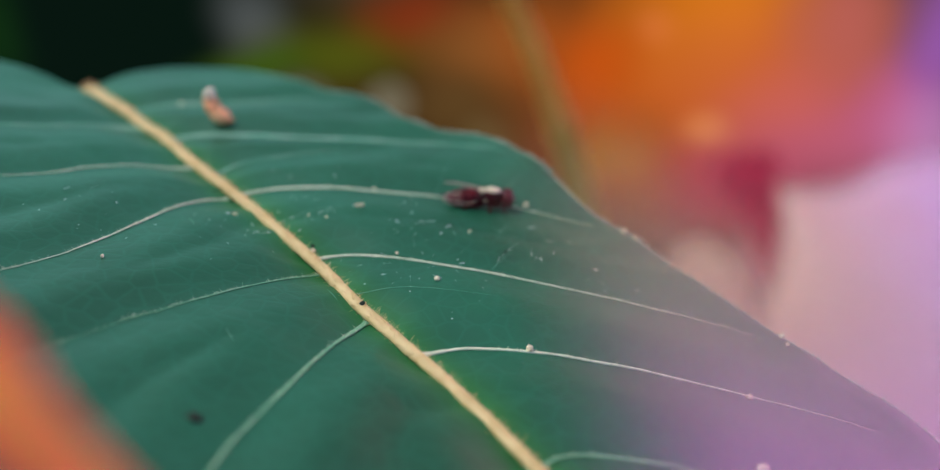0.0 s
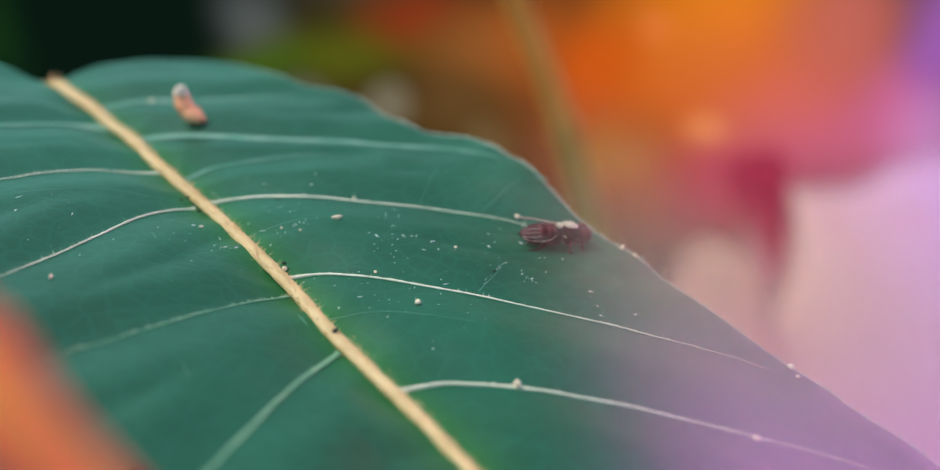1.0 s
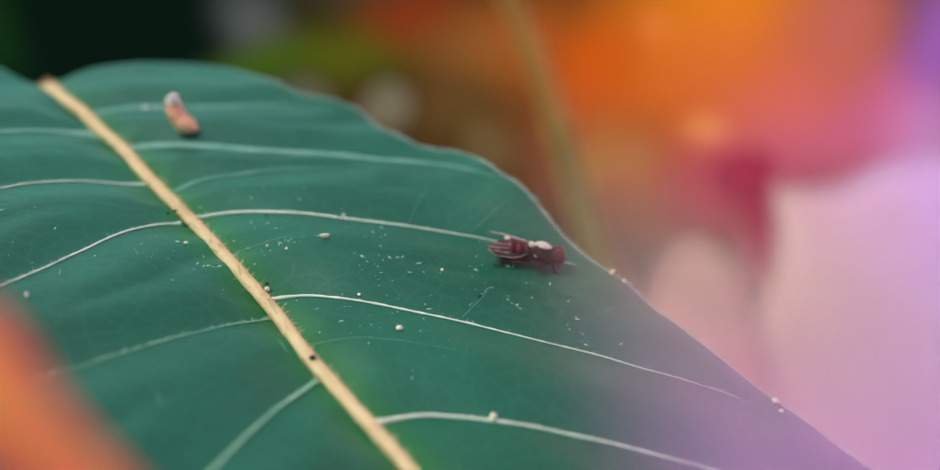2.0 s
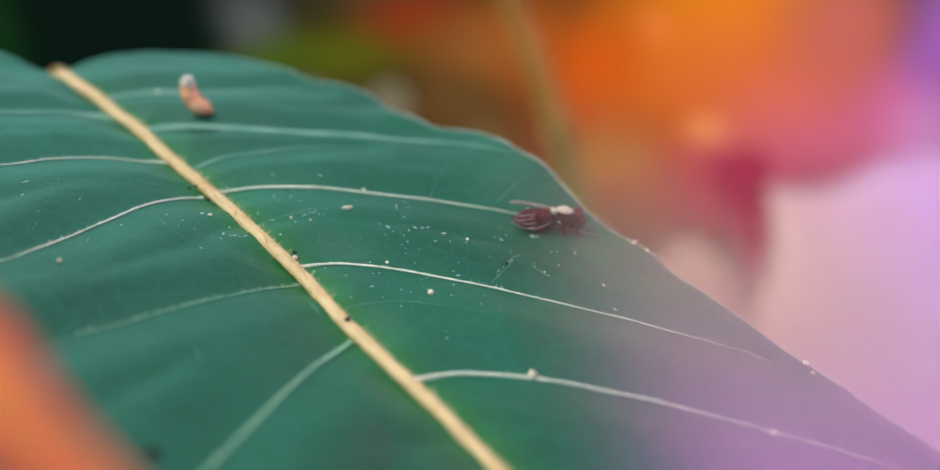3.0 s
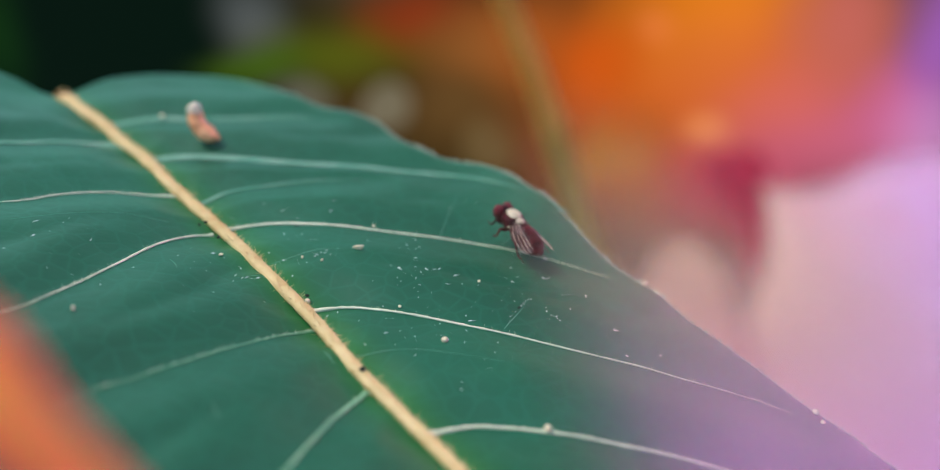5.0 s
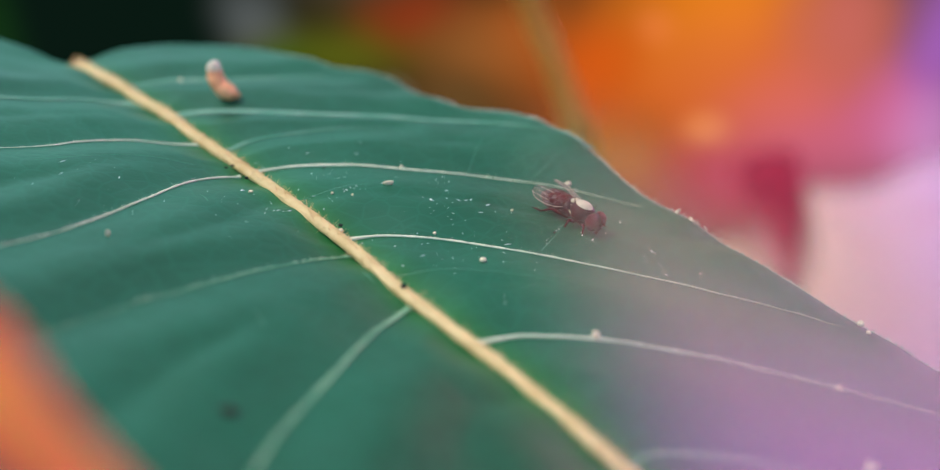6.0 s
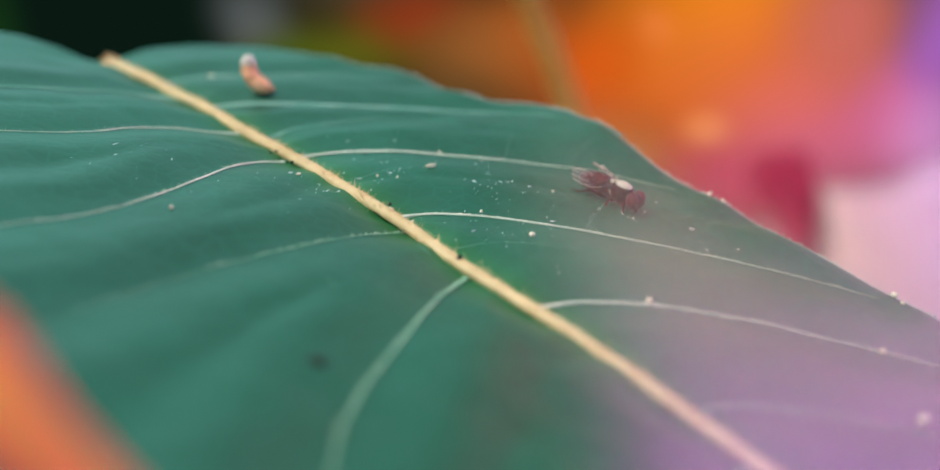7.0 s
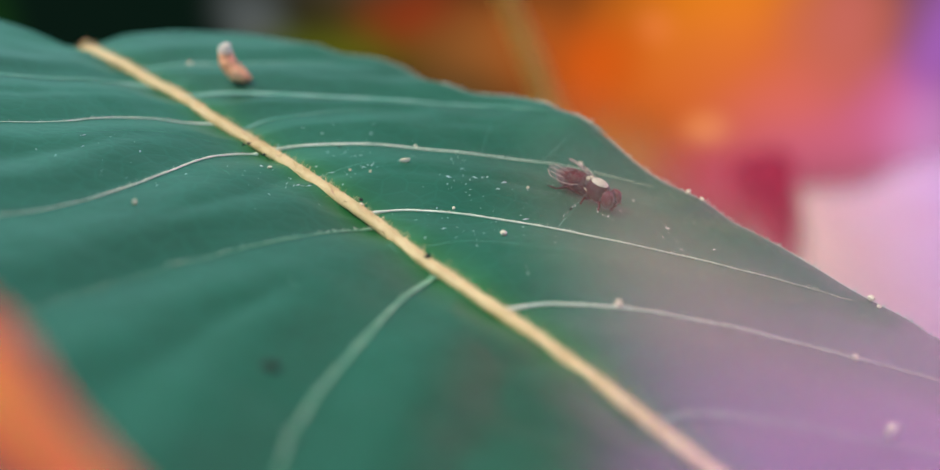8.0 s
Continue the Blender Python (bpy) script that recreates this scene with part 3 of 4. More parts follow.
        roots.append(((p + Vector((d.x, d.y, d.z * 0.8)) * r) * MM, d))
    hairs("midrib_hairs", roots, 0.36 * MM, 0.026 * MM, RIB, "short cream hairs on the midrib", 0.5)
    roots = []
    for name, pts, r, tone in RIGHT_VEINS + LEFT_VEINS:
        if tone == "g":
            continue
        c = spline(pts, 200)
        cz = height(c[:, 0], c[:, 1])
        for _ in range(170):
            i = random.randrange(2, 185)
            t = Vector((*(c[i + 1] - c[i]), 0)).normalized()
            d = (t.cross(Vector((0, 0, 1))) * random.choice((-1, 1)) * random.uniform(0.2, 1.0) + Vector((0, 0, random.uniform(0.2, 1.0)))).normalized()
            roots.append((Vector((c[i][0] + d.x * r * 0.6, c[i][1] + d.y * r * 0.6, cz[i] + r * 0.3)) * MM, d))
    hairs("vein_hairs", roots, 0.17 * MM, 0.022 * MM, VEIN, "short pale hairs on the side veins", 0.6)
    rim = spline(RIGHT, 400)
    rz = height(rim[:, 0], rim[:, 1]) - 0.25
    part("margin", mesh_of("margin", *tube(np.column_stack([rim, rz]) * MM, np.full(400, 0.024) * MM, 6), RIM), None, leaf, "pale thickened leaf margin")
    roots = []
    for _ in range(800):
        k = random.uniform(80, 372)
        i, f = int(k), k - int(k)
        t = Vector((*(rim[i + 1] - rim[i]), 0)).normalized()
        d = (Vector((0, 0, 1)).cross(t) + Vector((0, 0, random.uniform(0.1, 1.2)))).normalized()
        roots.append((Vector((*(rim[i] * (1 - f) + rim[i + 1] * f), rz[i])) * MM, d))
    hairs("margin_hairs", roots, 0.22 * MM, 0.032 * MM, RIM, "short pale hairs along the margin", 0.6)
    return tagged(leaf, label="large dark green leaf with cream midrib and pale side veins", category="leaf")


LEAF_THING = build_leaf()
plant = new("plant_stem")
stem_to_ground("stem", [(-0.046, 0.047, 0.56), (-0.047, 0.05, 0.40), (-0.05, 0.052, 0.2), (-0.05, 0.05, 0.0)], 0.0045, 0.007, GREEN_STEM, plant)
tagged(plant, label="upright green plant stem that bears the leaf", category="plant stem")

# ---------------------------------------------------------------- fly
FLY_DARK = noisy("fly_dark", (0.022, 0.001, 0.003), (0.130, 0.002, 0.008), 900, 0.34, 0.16, 0.4, 4000)
FLY_RED = noisy("fly_eye", (0.10, 0.002, 0.008), (0.20, 0.003, 0.014), 1500, 0.36, 0.35, 0.5, 9000)
FLY_PALE = noisy("fly_pale", (0.62, 0.50, 0.33), (0.84, 0.72, 0.52), 800, 0.38, 0.4, 0.2, 4000)
WING = noisy("fly_wing", (0.10, 0.045, 0.04), (0.42, 0.30, 0.26), 1100, 0.45, 0.12)
WING_VEIN = noisy("fly_wing_vein", (0.50, 0.34, 0.27), (0.68, 0.50, 0.40), 900, 0.4, 0.3)
WING.node_tree.nodes["Principled BSDF"].inputs["Alpha"].default_value = 0.20


def lathe(rings, sides=20):
    """Vertices and faces of a body from rings of (x, z of the axis, half width, half height)."""
    verts, faces = [], []
    for x, z, ry, rz in rings:
        for k in range(sides):
            a = 2 * math.pi * k / sides
            verts.append((x, ry * math.cos(a), z + rz * math.sin(a)))
    for i in range(len(rings) - 1):
        for k in range(sides):
            k2 = (k + 1) % sides
            faces.append((i * sides + k, i * sides + k2, (i + 1) * sides + k2, (i + 1) * sides + k))
    faces.append(tuple(range(sides))[::-1])
    faces.append(tuple((len(rings) - 1) * sides + k for k in range(sides)))
    return verts, faces


def build_fly():
    """x ahead, z up, feet at z = 0; about five millimetres long."""
    fly = new("fly")
    G = 1.17 * MM

    def blob(name, pieces, material, parent, label=""):
        bm = bmesh.new()
        for c, s, t in pieces:
            ball(bm, Vector(c) * G, Vector(s) * G, t, 20, 14)
        return part(name, bm, material, parent, label)

    def rod(name, points, radii, material, parent, label="", sides=6):
        c = spline(points, 4 * len(points)) * G
        r = np.interp(np.linspace(0, 1, len(c)), np.linspace(0, 1, len(radii)), radii) * G
        return part(name, mesh_of(name, *tube(c, r, sides), material), None, parent, label)

    thorax = blob("thorax", [((0.62, 0, 1.00), (0.86, 0.70, 0.68), (0, 0, 0)), ((0.02, 0, 1.02), (0.42, 0.50, 0.44), (0, 0, 0)), ((0.80, 0, 0.64), (0.52, 0.46, 0.36), (0, 0, 0))], FLY_DARK, fly)
    blob("scutum", [((0.66, 0, 1.45), (0.58, 0.46, 0.25), (0, 4, 0))], FLY_PALE, thorax, "shiny cream white back of the thorax")
    blob("scutellum", [((-0.06, 0, 1.45), (0.24, 0.29, 0.15), (0, -8, 0))], FLY_PALE, thorax, "small cream shield behind the thorax")
    # abdomen in five rings that overlap like tiles
    rings = []
    for i, (x0, x1, w0, w1) in enumerate([(0.20, -0.45, 0.56, 0.70), (-0.45, -0.95, 0.68, 0.77), (-0.95, -1.45, 0.75, 0.75), (-1.45, -2.0, 0.73, 0.60), (-2.0, -2.5, 0.57, 0.18)]):
        for f in (0.0, 0.25, 0.5, 0.75, 1.0):
            w = w0 + (w1 - w0) * f + 0.03 * math.sin(math.pi * f)
            rings.append((x0 + (x1 - x0) * f, 0.88 + (x0 + (x1 - x0) * f) * 0.06, w, w * 0.84))
    v, f = lathe([(x * G, z * G, a * G, b * G) for x, z, a, b in rings])
    part("abdomen", mesh_of("abdomen", v, f, FLY_DARK), None, fly)
    head = blob("head", [((1.60, 0, 0.94), (0.40, 0.58, 0.52), (0, 0, 0)), ((1.92, 0, 0.72), (0.20, 0.24, 0.28), (0, 0, 0))], FLY_DARK, fly)
    for side in (-1, 1):
        blob("eye", [((1.70, 0.34 * side, 1.00), (0.44, 0.34, 0.52), (0, 0, 0))], FLY_RED, head, "dark red compound eye")
        rod("antenna", [(2.02, 0.12 * side, 0.98), (2.20, 0.18 * side, 0.96), (2.36, 0.24 * side, 0.84)], (0.06, 0.05, 0.02), FLY_DARK, head)
        blob("side_plate", [((0.28, 0.60 * side, 0.96), (0.24, 0.045, 0.05), (0, 25, 0))], FLY_PALE, thorax, "small cream patch on the flank")
    rod("mouthpart", [(1.86, 0, 0.60), (1.90, 0, 0.38), (1.94, 0, 0.24)], (0.11, 0.09, 0.10), FLY_DARK, head)

    for side, spread, droop in ((-1, 1, 0.80), (1, 12, 0.30)):
        outline = [(0.10, 0.10), (-0.1, 0.34), (-0.7, 0.66), (-1.5, 0.84), (-2.3, 0.80), (-2.75, 0.56), (-2.86, 0.36), (-2.5, 0.14), (-1.4, 0.02), (-0.3, 0.0)]
        turn = radians(spread)

        def lay(q):
            """Plan points of the wing laid over the back, swung outwards and falling to the side."""
            x, y = q[:, 0], q[:, 1]
            px = x * math.cos(turn) + y * math.sin(turn)
            py = -x * math.sin(turn) + y * math.cos(turn) + 0.10
            z = 1.50 + 0.02 * x - droop * y - 0.12 * np.clip(y - 0.5, 0, 1) + 0.03 * np.sin(x * 3 + y)
            return np.column_stack([px, side * py, z]) * G

        c = spline(outline + outline[:1], 56)[:-1]
        m = len(c)
        mid = c.mean(0)
        verts, faces = [], []
        for level in (0.0, 0.014):
            for k in (1.0, 0.66, 0.33):
                verts += list(lay(mid + (c - mid) * k) - np.array([0, 0, level]) * G)
            verts += list(lay(mid[None, :]) - np.array([0, 0, level]) * G)
        step = 3 * m + 1
        for b, flip in ((0, False), (step, True)):
            for k in range(2):
                for i in range(m):
                    q = (b + k * m + i, b + k * m + (i + 1) % m, b + (k + 1) * m + (i + 1) % m, b + (k + 1) * m + i)
                    faces.append(q[::-1] if flip else q)
            for i in range(m):
                q = (b + 2 * m + i, b + 2 * m + (i + 1) % m, b + 3 * m)
                faces.append(q[::-1] if flip else q)
        faces += [(i, step + i, step + (i + 1) % m, (i + 1) % m) for i in range(m)]
        wing = part("wing", mesh_of("wing", verts, faces, WING), None, fly, "clear smoky folded wing")
        for ends in ([(0.1, 0.12), (-0.1, 0.34), (-0.7, 0.66), (-1.5, 0.84), (-2.3, 0.80), (-2.75, 0.56)], [(0.05, 0.12), (-0.8, 0.46), (-1.8, 0.64), (-2.66, 0.60)],
                [(0.05, 0.10), (-0.9, 0.30), (-1.9, 0.42), (-2.80, 0.42)], [(0.0, 0.06), (-1.0, 0.18), (-1.9, 0.22), (-2.55, 0.18)], [(-1.2, 0.42), (-1.22, 0.30), (-1.2, 0.20)]):
            q = spline(ends, 16)
            thick = 0.020 if ends[1] == (-0.1, 0.34) else 0.011
            part("wing_vein", mesh_of("wing_vein", *tube(lay(q) + np.array([0, 0, 0.008]) * G, np.full(16, thick) * G, 5), WING_VEIN), None, wing)
        for hip, knee, ankle, toe in (((1.05, 0.36, 0.52), (1.42, 0.66, 0.70), (1.56, 0.80, 0.22), (1.92, 0.86, 0.14)), ((0.50, 0.42, 0.46), (0.52, 1.00, 0.72), (0.48, 1.20, 0.22), (0.72, 1.34, 0.14)),
                ((0.0, 0.40, 0.48), (-0.95, 0.86, 0.66), (-1.55, 1.02, 0.26), (-2.30, 1.04, 0.14))):
            hip, knee, ankle, toe = ([x, y * side, z] for x, y, z in (hip, knee, ankle, toe))
            leg = rod("leg", [hip, np.add(np.multiply(hip, 0.5), np.multiply(knee, 0.5)), knee], (0.10, 0.13, 0.07), FLY_DARK, fly)
            rod("shin", [knee, np.add(np.multiply(knee, 0.5), np.multiply(ankle, 0.5)), ankle], (0.06, 0.065, 0.045), FLY_DARK, leg)
            rod("foot", [ankle, np.add(np.multiply(ankle, 0.5), np.multiply(toe, 0.5)), toe], (0.05, 0.04, 0.025), FLY_DARK, leg)
    for x, y, z, dx, dz in [(0.25, 0.30, 1.52, -0.30, 0.34), (0.25, -0.30, 1.52, -0.30, 0.34), (-0.2, 0.20, 1.50, -0.42, 0.20), (-0.2, -0.20, 1.50, -0.42, 0.20), (1.15, 0.36, 1.42, 0.10, 0.34), (1.15, -0.36, 1.42, 0.10, 0.34)]:
        rod("bristle", [(x, y, z), (x + dx * 0.5, y * 1.1, z + dz * 0.7), (x + dx, y * 1.25, z + dz)], (0.018, 0.014, 0.005), FLY_DARK, thorax, sides=5)
    return tagged(fly, label="small dark reddish fly with clear folded wings", category="fly")


FLY = build_fly()

# ---------------------------------------------------------------- small things on the leaf
RIDERS = []
DUST = noisy("dust_white", (0.80, 0.84, 0.78), (0.95, 0.96, 0.92), 900, 0.9, 0.1, 0.5, 4000)
CRUMB = noisy("crumb_white", (0.88, 0.71, 0.44), (0.96, 0.85, 0.62), 900, 0.6, 0.4, 0.5, 4000)
SPOT = noisy("speck_dark", (0.012, 0.022, 0.014), (0.03, 0.045, 0.028), 900, 0.7, 0.3, 0.5, 4000)
HUSK = noisy("husk_pink", (0.94, 0.36, 0.15), (0.98, 0.52, 0.27), 500, 0.55, 0.4, 0.6, 2500)
HUSK_TIP = noisy("husk_white", (0.94, 0.74, 0.56), (0.98, 0.86, 0.70), 500, 0.5, 0.4, 0.5, 2500)


def rider(ob, x, y, lift=0.0, turn=0.0):
    RIDERS.append((ob, Matrix.Translation(on_leaf(x, y, lift)) @ pose(0, 0, 0, 0, 0, turn)))
    return ob


def lump(name, radius, material, stretch=(1, 1, 1), rough=0.18, seed=0):
    """A small uneven grain that rests on z = 0."""
    rnd = random.Random(seed)
    bm = bmesh.new()
    bmesh.ops.create_icosphere(bm, subdivisions=3, radius=1.0)
    off = Vector((rnd.random() * 9, rnd.random() * 9, rnd.random() * 9))
    for v in bm.verts:
        k = 1 + rough * noise.noise(v.co * 1.7 + off) + rough * 0.5 * noise.noise(v.co * 4 + off)
        v.co = Vector((v.co.x * stretch[0], v.co.y * stretch[1], (v.co.z + 0.85) * stretch[2])) * k * radius * MM
    me = bpy.data.meshes.new(name)
    bm.to_mesh(me)
    bm.free()
    me.polygons.foreach_set("use_smooth", [True] * len(me.polygons))
    me.materials.append(material)
    return new(name, me)


def small_things():
    eggs = [(-2.2, -2.95, 0.21), (4.72, 10.3, 0.21), (0.14, 4.45, 0.11), (-5.2, 0.75, 0.12), (22.3, -2.75, 0.24), (22.5, -3.6, 0.16), (-11.3, 0.75, 0.19), (-7.6, 11.05, 0.13)]
    for i, (x, y, r) in enumerate(eggs):
        tagged(rider(lump("insect_egg", r, CRUMB, (1, 1.1, 0.8), 0.12, i), x, y, -0.02), label="tiny round cream insect egg on the leaf", category="egg", group="eggs on the leaf")
    for i, (x, y, r, st) in enumerate([(-8.37, 6.8, 0.24, (1.5, 0.5, 0.7)), (-17.6, 4.55, 0.18, (1, 0.7, 0.5)), (-24.0, -6.1, 0.17, (0.8, 0.6, 0.9)),
            (3.84, -10.1, 0.27, (0.9, 0.8, 0.9)), (18.0, -10.75, 0.22, (1.1, 0.8, 0.9)), (16.8, -18.6, 0.34, (1, 0.8, 1.1)), (12.4, 7.75, 0.24, (1.6, 0.6, 0.6)),
            (13.2, 6.95, 0.17, (1.4, 0.7, 0.6)), (-27.3, 28.4, 0.24, (1.2, 0.7, 0.5)), (-12.2, 5.6, 0.09, (1, 1, 1)), (-10.8, 5.2, 0.09, (1, 1, 1))]):
        tagged(rider(lump("crumb", r, CRUMB, st, 0.35, 40 + i), x, y, -0.02, 40 * i), label="tiny pale crumb stuck to the leaf", category="crumb", group="crumbs on the leaf")
    for i, (x, y, r, up) in enumerate([(-7.07, -6.85, 0.20, 0.45), (-19.6, 9.2, 0.13, 0.35), (-18.3, 7.2, 0.14, 0.30), (-19.9, 8.5, 0.11, 0.45), (-11.3, 0.9, 0.14, 0.3),
            (2.8, 2.0, 0.10, 0.0), (-13.2, 10.2, 0.10, 0.0), (-14.45, -22.4, 0.45, -0.40)]):
        tagged(rider(lump("dark_grain", r, SPOT, (1, 1, 0.7), 0.3, 80 + i), x, y, up), label="tiny dark grain of dirt on the leaf", category="dirt grain", group="dark grains on the leaf")
    dust = []
    faces = []
    rnd = random.Random(5)
    heaps = [(rnd.gauss(-7, 13), rnd.gauss(2, 9)) for _ in range(70)]
    seams = [(-14.9, 4.4, -9.6, 6.9), (1.7, -0.3, 3.6, 3.6), (-16.2, 1.8, -13.9, 2.5), (4.5, 2.5, 5.8, 1.4)]
    for i in range(470):
        hx, hy = rnd.choice(heaps)
        x, y = rnd.gauss(hx, 1.3), rnd.gauss(hy, 1.3)
        if i < 60:
            ax, ay, bx, by = seams[i % 4]
            k = rnd.random() ** 0.6
            x, y = ax + (bx - ax) * k + rnd.gauss(0, 0.12), ay + (by - ay) * k + rnd.gauss(0, 0.12)
        elif away(np.array([x]), np.array([y]), MIDLINE[::6])[0] < 1.2 or x > 0.55 * (14 - y) + 6 or y > 17 or y < -9 + 0.25 * abs(x):
            continue
        p, r, k = on_leaf(x, y, 0.01), rnd.choice((0.018, 0.022, 0.027, 0.033, 0.045, 0.065)) * MM, len(dust)
        turn = Matrix.Rotation(rnd.uniform(0, 6.28), 3, "Z")
        sx, sy, sz = rnd.choice((0.8, 1.0, 1.3, 3.0, 5.0)), rnd.uniform(0.5, 1.0), rnd.uniform(0.5, 1.1)
        dust += [p + turn @ Vector(v) for v in ((r * sx, 0, 0), (-r * sx, 0, 0), (0, r * sy, 0), (0, -r * sy, 0), (0, 0, r * sz), (0, 0, -r * sz))]
        faces += [(k, k + 2, k + 4), (k + 2, k + 1, k + 4), (k + 1, k + 3, k + 4), (k + 3, k, k + 4), (k + 2, k, k + 5), (k + 1, k + 2, k + 5), (k + 3, k + 1, k + 5), (k, k + 3, k + 5)]
    ob = tagged(new("dust", mesh_of("dust", dust, faces, DUST)), label="fine white dust scattered over the leaf", category="dust", kind="stuff")
    RIDERS.append((ob, Matrix.Identity(4)))

    husk = new("husk")
    body = spline([(1.75, -0.5, 0.48), (1.25, -0.3, 0.58), (0.60, 0.0, 0.95), (0.12, 0.15, 1.65), (0.0, 0.25, 2.4)], 30)
    r = np.interp(np.linspace(0, 1, 30), [0, 0.10, 0.35, 0.7, 1], [0.20, 0.62, 0.94, 0.88, 0.60]) * (1 + 0.025 * np.sin(np.arange(30) * 1.3))
    part("body", mesh_of("body", *tube(body * MM, r * MM, 18, 0.72), HUSK), None, husk)
    bm = bmesh.new()
    for c, sz in (((-0.02, 0.26, 2.6), (0.60, 0.52, 0.50)), ((0.08, 0.22, 2.95), (0.42, 0.40, 0.30))):
        ball(bm, Vector(c) * MM, Vector(sz) * MM)
    part("tip", bm, HUSK_TIP, husk, "whitish swollen tip")
    bm = bmesh.new()
    ball(bm, Vector((1.62, -0.46, 0.42)) * MM, Vector((0.50, 0.42, 0.28)) * MM)
    part("foot", bm, noisy("husk_brown", (0.55, 0.20, 0.09), (0.72, 0.32, 0.16), 500, 0.6, 0.3), husk, "brownish torn end")
    tagged(husk, label="curled pink flower husk with a white tip", category="flower husk")
    rider(husk, -23.2, 23.3, 0.0, 0)


small_things()

